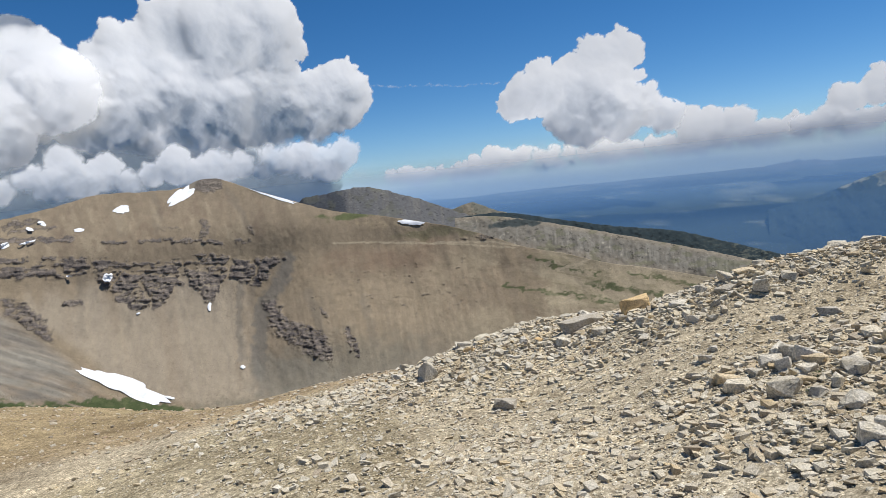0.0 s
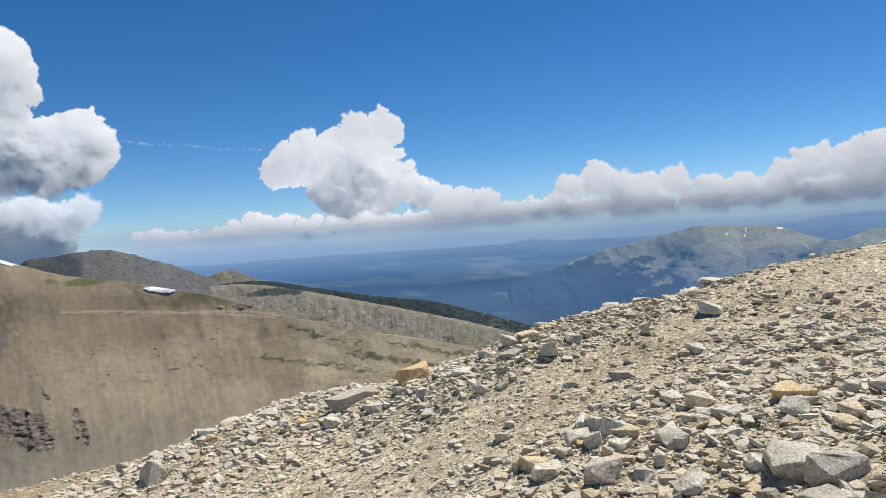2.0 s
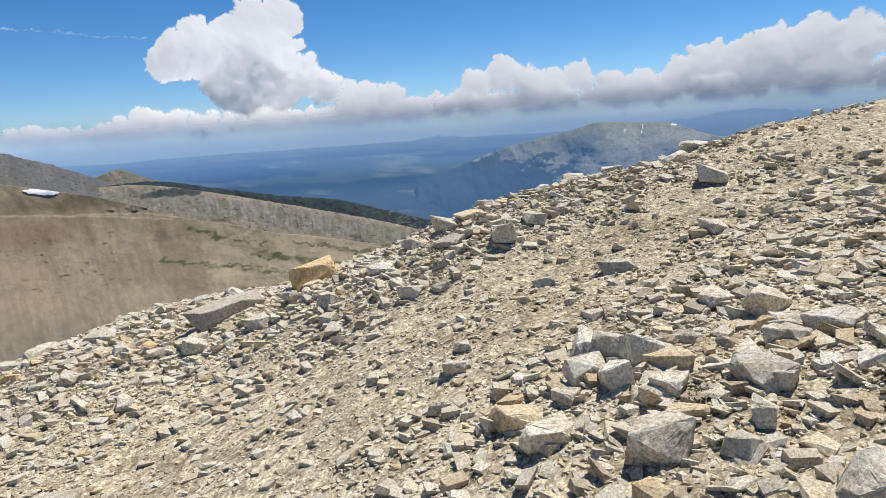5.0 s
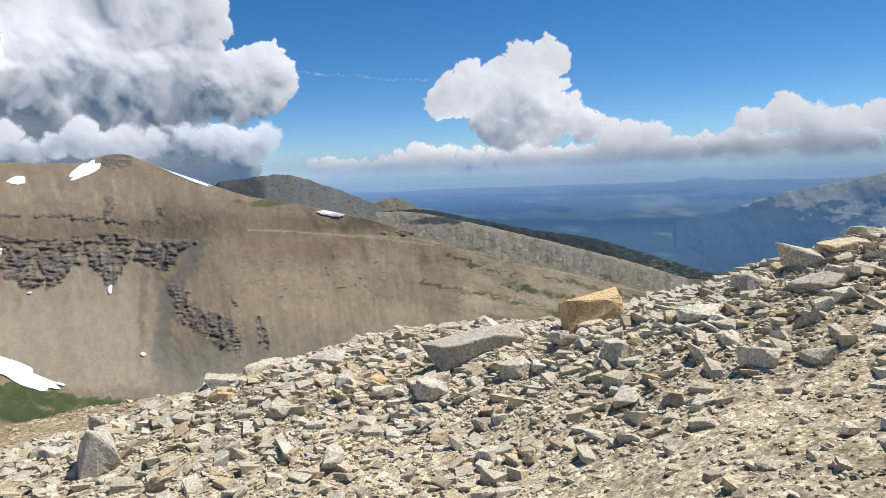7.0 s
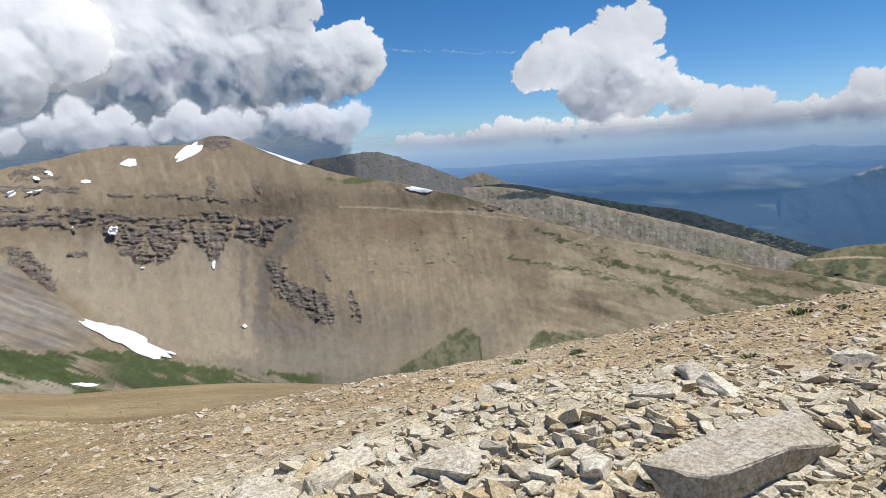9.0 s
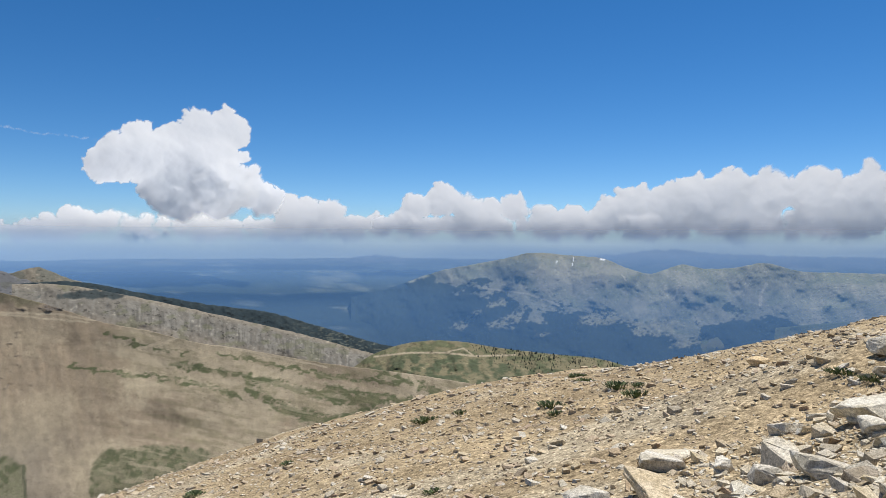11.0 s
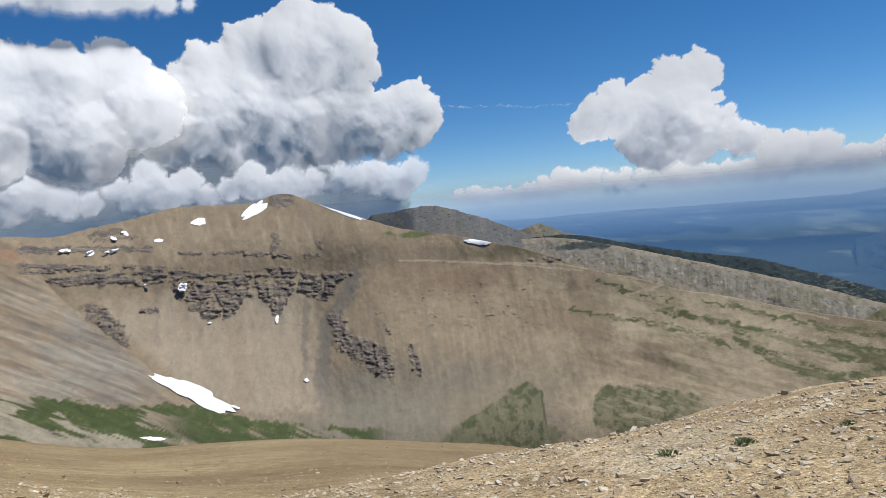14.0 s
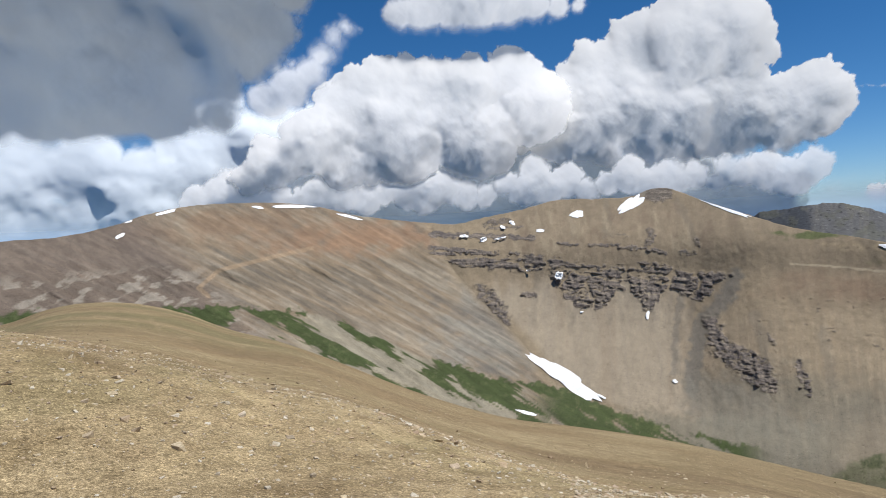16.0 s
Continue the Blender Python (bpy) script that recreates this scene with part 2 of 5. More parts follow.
MAT_TUFT = leaf_material("alpine_leaves", (0.05, 0.08, 0.025), (0.16, 0.20, 0.07))
MAT_CONIFER = leaf_material("conifer_needles", (0.012, 0.025, 0.014), (0.03, 0.05, 0.025))


def cloud_material(name, through_light, tint):
    """Water droplets: near-white, scattering light on and through; thin at the rim."""
    m = bpy.data.materials.new(name)
    m.use_nodes = True
    nt = m.node_tree
    nt.nodes.remove(nt.nodes["Principled BSDF"])
    att = nt.nodes.new("ShaderNodeVertexColor")
    att.layer_name = "strata"
    d = node(nt, "ShaderNodeBsdfDiffuse", Color=(*tint, 1))
    t = node(nt, "ShaderNodeBsdfTranslucent", Color=(*tint, 1))
    # light scattered many times over rounds off the form: the billows' own normals, swelling out from the base
    billow = nt.nodes.new("ShaderNodeAttribute")
    billow.attribute_name = "billow"
    nt.links.new(billow.outputs["Vector"], d.inputs["Normal"])
    body = node(nt, "ShaderNodeMixShader", Fac=through_light)
    clear = nt.nodes.new("ShaderNodeBsdfTransparent")
    rim = nt.nodes.new("ShaderNodeMixShader")
    nt.links.new(d.outputs[0], body.inputs[1])
    nt.links.new(t.outputs[0], body.inputs[2])
    nt.links.new(att.outputs[0], rim.inputs[0])
    nt.links.new(clear.outputs[0], rim.inputs[1])
    nt.links.new(body.outputs[0], rim.inputs[2])
    nt.links.new(rim.outputs[0], nt.nodes["Material Output"].inputs[0])
    return m


MAT_CLOUD_GREY = cloud_material("thick_cloud", 0.22, (0.80, 0.87, 0.95))
MAT_CLOUD = cloud_material("cloud", 0.40, (0.90, 0.90, 0.905))


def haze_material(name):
    """Sheet standing in for haze over the valley: lets part of the light through and scatters the rest; its density and
    painted hue come with the layer.
    """
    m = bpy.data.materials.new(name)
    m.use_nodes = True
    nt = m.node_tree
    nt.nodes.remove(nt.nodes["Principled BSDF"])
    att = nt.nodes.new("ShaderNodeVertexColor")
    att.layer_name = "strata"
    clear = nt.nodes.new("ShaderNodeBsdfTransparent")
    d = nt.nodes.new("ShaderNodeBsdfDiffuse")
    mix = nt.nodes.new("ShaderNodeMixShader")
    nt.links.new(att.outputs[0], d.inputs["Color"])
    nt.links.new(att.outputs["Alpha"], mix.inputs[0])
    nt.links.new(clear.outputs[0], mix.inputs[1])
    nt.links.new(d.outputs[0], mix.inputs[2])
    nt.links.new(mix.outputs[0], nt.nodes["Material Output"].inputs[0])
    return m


# ---------------------------------------------------------------- mesh helpers
def part(name, bm, mat, parent=None, label=""):
    me = bpy.data.meshes.new(name)
    bm.to_mesh(me)
    bm.free()
    me.materials.append(mat)
    ob = new(name, me)
    if parent is not None:
        ob.parent = parent
    return tagged(ob, label)


def raw_mesh(name, verts, faces, mat, colours=None, shade=True):
    """A mesh from arrays: verts (n, 3), faces (m, 3 or 4)."""
    me = bpy.data.meshes.new(name)
    verts, faces = np.asarray(verts, np.float32), np.asarray(faces, np.int32)
    k = faces.shape[1]
    me.vertices.add(len(verts))
    me.vertices.foreach_set("co", verts.ravel())
    me.loops.add(faces.size)
    me.loops.foreach_set("vertex_index", faces.ravel())
    me.polygons.add(len(faces))
    me.polygons.foreach_set("loop_start", np.arange(len(faces), dtype=np.int32) * k)
    me.polygons.foreach_set("use_smooth", np.full(len(faces), shade))
    me.update(calc_edges=True)
    me.validate()
    if colours is not None:
        att = me.color_attributes.new("strata", "FLOAT_COLOR", "POINT")
        rgba = np.ones((len(verts), 4), np.float32)
        rgba[:, :np.shape(colours)[1]] = colours
        att.data.foreach_set("color", rgba.ravel())
    me.materials.append(mat)
    return me


def grid_faces(nu, na, closed=False):
    i, j = np.meshgrid(np.arange(nu - 1), np.arange(na if closed else na - 1), indexing="ij")
    a, b = i * na + j, i * na + (j + 1) % na
    return np.stack([a, b, b + na, a + na], -1).reshape(-1, 4)


EYE = np.array((3.3, 7.0, -1.15))


def polar(az, el, r):
    """World points from heading, elevation (degrees) and level distance, seen from the path's middle."""
    a = np.radians(az)
    return np.stack([EYE[0] + np.sin(a) * r, EYE[1] + np.cos(a) * r, EYE[2] + r * np.tan(np.radians(el))], -1)


def paint(col, mask, tint):
    m = np.clip(mask, 0, 1)[..., None]
    return col * (1 - m) + np.array(tint) * m


def blob(az, el, a0, e0, wa, we, edge=0.5, seed=3, rag=0.5, grain=1.0):
    """Soft-edged patch with a ragged outline."""
    d = np.hypot((az - a0) / wa, (el - e0) / we)
    d = d + rag * fbm(az * grain, el * grain * 1.4, seed, 5)
    return 1 - smooth(1 - edge, 1 + edge * 0.4, d)


def stroke(az, el, text, width):
    """A narrow band along a line of 'heading:elevation' points."""
    pts = [tuple(float(v) for v in s.split(":")) for s in text.split()]
    best = np.full(np.shape(az), 9e9)
    for (a0, e0), (a1, e1) in zip(pts, pts[1:]):
        da, de = a1 - a0, e1 - e0
        t = np.clip(((az - a0) * da + (el - e0) * de) / (da * da + de * de), 0, 1)
        best = np.minimum(best, np.hypot(az - a0 - t * da, el - e0 - t * de))
    return 1 - smooth(width * 0.5, width, best)


def patch(az, el, text, edge=0.15, rag=0.25, seed=5, grain=1.6):
    """A patch inside a closed line of 'heading:elevation' corners, with a ragged outline."""
    pts = [tuple(float(v) for v in s.split(":")) for s in text.split()]
    x = az + rag * fbm(az * grain, el * grain, seed, 5)
    y = el + rag * fbm(az * grain, el * grain, seed + 7, 5)
    inside, best = np.zeros(np.shape(az), bool), np.full(np.shape(az), 9e9)
    for (a0, e0), (a1, e1) in zip(pts, pts[1:] + pts[:1]):
        da, de = a1 - a0, e1 - e0
        t = np.clip(((x - a0) * da + (y - e0) * de) / (da * da + de * de), 0, 1)
        best = np.minimum(best, np.hypot(x - a0 - t * da, y - e0 - t * de))
        cross = (e0 > y) != (e1 > y)
        inside ^= cross & (x < a0 + (y - e0) * da / (de if abs(de) > 1e-9 else 1e-9))
    return smooth(-edge, edge, np.where(inside, best, -best))


# ---------------------------------------------------------------- near ground
# swells and hollows of the bench: x, y, height
SWELLS = "0.5,1,0.25 2.2,3,-0.16 4.3,4.5,-0.04 6.5,4,-0.08 5.2,6.5,0.05 8,6,-0.10 7.9,7.3,0.16 3.2,8.2,0.05 5,8.2,-0.45 5.5,10,0.42 3.2,10,-0.05 11,8,0.20 12,11.5,-0.2 12,14.2,-0.12"


def roof(x, y):
    """The road bench and the slope that falls away beyond its stony edge."""
    p1 = -2.40 + 0.124 * (x - 5) - 0.122 * (y - 8)
    p2 = -2.30 + 0.028 * (x - 5) - 0.285 * (y - 8)
    k = 0.18
    z = np.minimum(p1, p2) - k * np.exp(-np.abs(p1 - p2) / k) * 0.5
    edge = np.exp(-((p1 - p2) / 0.22) ** 2)
    z = z + 0.34 * edge * smooth(2.0, 4.5, x) * (1 - smooth(12, 16, x))
    z = z - 0.30 * np.exp(-(((x - 3.2) / 1.5) ** 2 + ((y - 6.0) / 2.2) ** 2))
    z = z + 0.42 * np.exp(-((x + 0.5) / 2.0) ** 2 - ((y + 0.5) / 2.0) ** 2)
    for text in SWELLS.split():
        a, b, up = (float(v) for v in text.split(","))
        z = z + up * np.exp(-((x - a) ** 2 + (y - b) ** 2) / 2.56)
    return z


CENTRE = np.array((3.5, 8.9))
CREST1 = "-180:6 -150:4 -120:2 -95:-1 -75:-3.5 -60:-4.5 -50:-5.95 -44.6:-7.45 -38.8:-9.5 -33.7:-11.6 -27.3:-13.6 -15:-18.5 -5:-21.5 1:-22.3 12:-22 22:-20.8 29:-19.6 35.7:-17.7 43.5:-15.5 50.3:-14 59:-11.95 64.3:-10.8 68.5:-10.2 73.2:-9.5 78.5:-8.25 95:-4 120:1 150:5 180:6"
CREST2 = "-180:7 -120:3 -75:-3.2 -60:-4.0 -49:-5.2 -47:-4.6 -42.5:-4.5 -37.3:-5.9 -34.3:-7.3 -29.9:-8.9 -25.4:-10.9 -20.7:-13.1 -16.4:-14.8 -11.1:-16.3 -6.3:-16.9 0.6:-17.7 7:-18.6 12.9:-19.4 17.2:-19.8 22:-20.6 26:-22 40:-24 60:-18 78:-14 95:-6 120:0 180:7"
FAR_EDGE = "-180:400 -75:520 -47:540 -37:480 -25:420 -11:360 7:300 22:220 40:120 95:120 180:400"
NEAR_EDGE = "-180:60 -60:45 -40:38 -27:34 -10:30 12:26 45:25 78:24 95:30 180:60"


def ground_z(x, y):
    x, y = np.asarray(x, float), np.asarray(y, float)
    dx, dy = x - CENTRE[0], y - CENTRE[1]
    r = np.maximum(np.hypot(dx, dy), 0.05)
    az = np.degrees(np.arctan2(dx, dy))
    h, eye = 1.5, -1.26
    t1, t2 = np.tan(np.radians(curve(CREST1, az))), np.tan(np.radians(curve(CREST2, az)))
    rc, rf = curve(NEAR_EDGE, az), curve(FAR_EDGE, az)
    near = t1 - h / r * (1 - r / rc) ** 2
    s = np.clip(np.log(r / rc) / np.log(rf / rc), 0, 1)
    mid = t1 + (t2 - t1) * smooth(0, 1, s) - (0.03 * smooth(4, 20, az) + 0.012 * smooth(-28, -38, az)) * np.sin(np.pi * s)
    far = t2 - 0.30 * (1 - np.exp(-np.maximum(r - rf, 0) / (rf * 0.6)))
    tan = np.where(r < rc, near, np.where(r < rf, mid, far))
    z = eye + r * tan
    w = smooth(8.0, 20.0, r)
    z = roof(x, y) * (1 - w) + z * w
    z = z + (0.10 * fbm(x * 0.35, y * 0.35, 5, 4) * smooth(2, 8, r) + 0.035 * fbm(x * 1.7, y * 1.7, 6, 4)) * (1 - smooth(50, 140, r))
    return z + 0.45 * fbm(x * 0.012, y * 0.012, 8, 2) * smooth(60, 200, r)


def build_ground():
    az = np.concatenate([np.arange(-70, 100, 0.35), np.arange(100, 290, 3.0)])
    r = np.concatenate([np.linspace(0.25, 3, 24), np.geomspace(3.1, 800, 215)])
    A, R = np.meshgrid(np.radians(az), r)
    x, y = CENTRE[0] + np.sin(A) * R, CENTRE[1] + np.cos(A) * R
    z = ground_z(x, y)
    col = np.ones(x.shape + (3,)) * np.array((0.58, 0.545, 0.475))
    warm = smooth(-0.3, 0.5, fbm(x * 0.09, y * 0.09, 21, 5) + 0.5 * smooth(9, 22, R))
    col = paint(col, warm * (0.35 + 0.35 * smooth(8, 20, R)), (0.49, 0.415, 0.295))
    beyond = smooth(-0.3, 0.8, y - (11.2 - 0.42 * x)) * smooth(2, 5, R)
    col = paint(col, beyond * 0.85, (0.42, 0.34, 0.23))
    far = smooth(25, 90, R)
    deg = (np.degrees(A) + 180) % 360 - 180
    col = paint(col, smooth(16, -8, deg) * smooth(5, 14, R) * 0.9, (0.40, 0.335, 0.225))
    col = paint(col, far, (0.325, 0.268, 0.178))
    drift = fbm(deg * 0.10, np.log(R) * 5.0, 26, 5)
    west = smooth(20, -4, deg)
    col = paint(col, west * smooth(0.1, 0.6, drift) * smooth(10, 30, R) * 0.55, (0.265, 0.20, 0.13))
    col = paint(col, west * smooth(0.1, 0.6, -drift) * smooth(10, 30, R) * 0.5, (0.42, 0.36, 0.25))
    col = paint(col, west * smooth(0.1, 0.5, fbm(x * 0.25, y * 0.25, 27, 5)) * (1 - smooth(60, 140, R)) * 0.4, (0.30, 0.27, 0.165))
    col = paint(col, smooth(0.15, 0.45, fbm(x * 0.9, y * 0.9, 28, 4)) * smooth(4, 9, R) * (1 - smooth(90, 200, R)) * 0.35, (0.25, 0.19, 0.125))
    col = paint(col, far * smooth(0.0, 0.7, fbm(x * 0.02, y * 0.045, 22, 6)) * 0.6, (0.23, 0.175, 0.12))
    col = paint(col, far * (1 - smooth(-34, -22, deg)) * smooth(120, 260, R) * smooth(-0.5, 0.4, fbm(x * 0.012, y * 0.03, 25, 5)), (0.24, 0.215, 0.135))
    col = paint(col, smooth(0.1, 0.6, fbm(x * 0.5, y * 0.5, 24, 5)) * 0.5 * (1 - far) * smooth(0, 20, deg), (0.57, 0.54, 0.47))
    col = col * (1.11 - 0.10 * far * smooth(-12, 8, deg))[..., None]
    for k, (line, w) in enumerate((("-47.5:-5.6 -43:-6.1 -39.5:-7.3 -37:-7.9", 0.16), ("-44:-5.3 -40:-6.3 -36.5:-7.7 -33:-9.0", 0.12), ("-40:-6.0 -39.4:-6.9", 0.14))):
        see = np.degrees(np.arctan2(z + 1.27, R))
        col = paint(col, far * stroke(deg, see, line, w) * 0.6, (0.38, 0.32, 0.22))
    top = np.array([[CENTRE[0], CENTRE[1], ground_z(CENTRE[0], CENTRE[1])]])
    v = np.concatenate([np.stack([x, y, z], -1).reshape(-1, 3), top])
    na = len(az)
    f = grid_faces(len(r), na, True)
    j = np.arange(na)
    cap = np.stack([j, np.full(na, len(v) - 1), np.full(na, len(v) - 1), (j + 1) % na], -1)[:, [0, 1, 3]]
    c = np.concatenate([col.reshape(-1, 3), col.reshape(-1, 3)[:1]])
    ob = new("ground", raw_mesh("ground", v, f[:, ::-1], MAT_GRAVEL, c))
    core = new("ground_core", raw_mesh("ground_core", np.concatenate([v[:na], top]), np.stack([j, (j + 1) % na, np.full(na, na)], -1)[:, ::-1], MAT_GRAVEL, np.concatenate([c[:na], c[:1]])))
    core.parent = ob
    return tagged(ob, "stony beige mountain slope with a gravel track", "ground", kind="structure")


build_ground()


# ---------------------------------------------------------------- the great cirque across the valley
CREST = "-62:0.3 -56:0.4 -49.5:0.56 -45.2:0.76 -42.1:1.38 -39.3:2.23 -36.3:2.71 -32.4:2.79 -29.3:2.67 -26.5:2.27 -23.7:1.48 -20.9:0.96 -17:0.43 -15.1:0.19 -12.2:0.67 -9.3:1.14 -6.2:1.79 -2.7:1.73 0.3:1.86 1.4:2.25 2.7:2.25 4.8:1.34 8.1:0.0 11.6:-1.34 15.2:-2.1 18:-2.8 21.4:-3.7 24.3:-4.7 27.8:-6.1 31.3:-7.0 34.1:-7.9 37.9:-8.65 43.2:-9.8 49:-10.7 52.6:-11.2 58.9:-12.2 66:-14"
FOOT = "-62:-9 -49:-9 -40:-10 -30:-13 -20:-17 -10:-20 0:-21 10:-22 24:-23 40:-24 52:-18 66:-15.5"


def crease_at(el):
    return curve("-24:8 -19:4 -16.8:1.5 -15.4:-2.5 -13.3:-7.2 -10.3:-9.5 -7.8:-11.7 -3.7:-15.2 -0.3:-16.8 3:-20", el)


def ridged(x, y, seed, octaves=4):
    return 1 - 2 * np.abs(fbm(x, y, seed, octaves))


def cliff_mask(az, el):
    """Where bare bedded rock stands out of the scree, 0 to 1."""
    a = az + 0.34 * fbm(az * 1.9, el * 1.9, 31, 5)
    e = el + 0.20 * fbm(az * 2.6, el * 2.6, 32, 5)
    top = curve("-18:-1.2 -16:-1.5 -13.8:-1.8 -9.7:-2.2 -8:-2.7 -5.4:-3.3 -2:-3.8 0.5:-3.6 2:-3.9 4:-4.5 7.6:-4.7", a)
    low = curve("-18:-1.6 -16:-2.9 -13.8:-3.5 -11:-3.9 -9.7:-4.1 -8:-4.2 -7:-4.6 -6.2:-5.8 -5.2:-7.2 -4.2:-7.4 -3.1:-7.5 -2.2:-6.8 -1.2:-6.0 -0.4:-6.3 0.3:-7.2 1.0:-7.8 1.9:-6.4 2.8:-6.0 3.7:-6.4 5.0:-6.9 6.2:-5.6 7.6:-4.9", a)
    crumb = fbm(az * 4.0, el * 6.0, 43, 4)
    beds = fbm(az * 0.5, (el + 0.11 * az) * 4.2, 33, 4)
    m = smooth(-0.15, 0.2, top - e) * smooth(-0.12, 0.25, e - low) * smooth(-18, -16.5, az) * (1 - smooth(7.2, 7.8, az))
    m = m * smooth(-0.55, 0.45, 0.95 * beds + 0.7 * crumb + 0.35 * smooth(-4.0, -5.2, el))
    for line, w in (("-0.1:-3.2 -0.9:-5 -0.6:-7", 0.32), ("2.9:-4.2 2.4:-6.8", 0.26), ("-7.0:-2.6 -7.4:-4.8", 0.22), ("-3.9:-5.0 -3.5:-7.6", 0.16), ("4.9:-4.5 4.4:-6.5", 0.22), ("-5.3:-4.0 -6.2:-5.4", 0.14)):
        m = m * (1 - 0.9 * stroke(a, el, line, w))
    ledge = stroke(az, e, "-17:-0.5 -13:-0.95 -10.5:-1.1 -8.3:-1.35", 0.30) + stroke(az, e, "-6.2:-1.85 -4.6:-1.95", 0.16) + stroke(az, e, "-3.6:-2.0 -1.6:-2.2 0.4:-2.55 2.4:-2.95", 0.18)
    knots = stroke(a, e, "1.0:-1.1 1.3:-2.1", 0.45) + stroke(az, e, "3.6:-2.9 4.6:-3.2", 0.28) + stroke(a, e, "-12.4:0.1 -10.2:0.4", 0.3) + stroke(az, e, "4.7:-1.9 4.9:-2.5", 0.25) + stroke(a, e, "-12:-0.35 -9.5:-0.3", 0.22) + stroke(a, e, "-1.6:-1.2 -0.6:-1.6", 0.3) * 0.6
    crag = patch(az, el, "-13.4:-4.9 -12.2:-5.2 -11.3:-6.2 -10.6:-7.2 -10.2:-8.6 -10.9:-8.5 -12.0:-7.2 -13.2:-6.2", 0.3, 0.3, 34) * (0.75 + 0.6 * crumb) + stroke(az, e, "-9.4:-6.0 -8.3:-6.1", 0.26) * 0.8
    block = patch(az, el, "5.2:-8.1 6.3:-8.2 6.6:-9.6 8.0:-10.6 9.6:-11.4 10.4:-12.6 10.2:-13.5 8.8:-13.6 7.4:-12.6 6.2:-11.2 5.2:-10.6", 0.35, 0.4, 35) * (0.80 + 0.6 * crumb) + stroke(a, e, "11.9:-11.6 12.3:-13.6", 0.42) * (0.6 + crumb) + stroke(a, e, "9.6:-9.4 10.0:-10.2", 0.3) * 0.6
    spots = smooth(0.62, 0.9, fbm(az * 2.2, el * 4.5, 36, 4)) * smooth(7, 9, az) * (1 - smooth(22, 26, az)) * smooth(-13, -10, el) * (1 - smooth(-7, -5.5, el)) * 0.42
    crest = patch(az, el, "0.7:1.2 1.4:2.6 2.9:2.7 3.2:1.4 2.2:1.2", 0.3, 0.3, 41) * 0.62 + blob(az, el, 26.0, -4.9, 3.0, 0.22, 0.4, 42, 0.9, 1.2) * 0.5
    rest = (ledge + 0.7 * knots) * (0.8 + 0.5 * crumb)
    return np.clip(np.maximum.reduce([m, rest, crag, block, crest, spots]), 0, 1)


def wall_r(az, el, fine=True):
    """Level distance of the mountainside seen at that heading and elevation."""
    r = curve("-26:760 -21:850 -18:900 -15.5:985 -12:1075 -7.5:1195 -5:1250 -1.2:1330 0.5:1420 3.2:1560", el)
    left = np.maximum(crease_at(el) - az, 0)
    r = r - 360 * (1 - np.exp(-left / 20.0))
    r = r - 2.0 * np.maximum(az - 24, 0) + 14 * smooth(0, 6, az - crease_at(el)) * smooth(-16, -9, el)
    spur = np.exp(-((az - 9.5) / 5.0) ** 2) * smooth(-16, -9, el)
    r = r - 45 * spur
    slant = fbm((el + 0.75 * az) * 0.55, (az - el) * 0.06, 52, 5)
    onleft = smooth(0.0, 3.0, left)
    r = r + (3.5 * fbm(az * 0.4 + el * 0.05, el * 0.14 + 3, 51, 3) * (1 - onleft) + 6 * slant * onleft) * smooth(-19, -15, el)
    swell = smooth(20, 30, az) * smooth(-17, -14, el)
    r = r + 5 * swell * fbm(az * 0.22 + el * 0.3, el * 0.4, 56, 2)
    cl = cliff_mask(az, el)
    if fine:
        r = r + 0.6 * fbm(az * 3.0, el * 2.2, 53, 5)
        r = r + cl * (2.6 * fbm(az * 1.6, el * 5.5 + az * 0.5, 54, 5) + 1.2 * fbm(az * 6, el * 10, 55, 3) - 3.5 * ridged(az * 1.3, el * 0.5, 58, 3) * smooth(-3, -5, el))
    return r - cl * 2


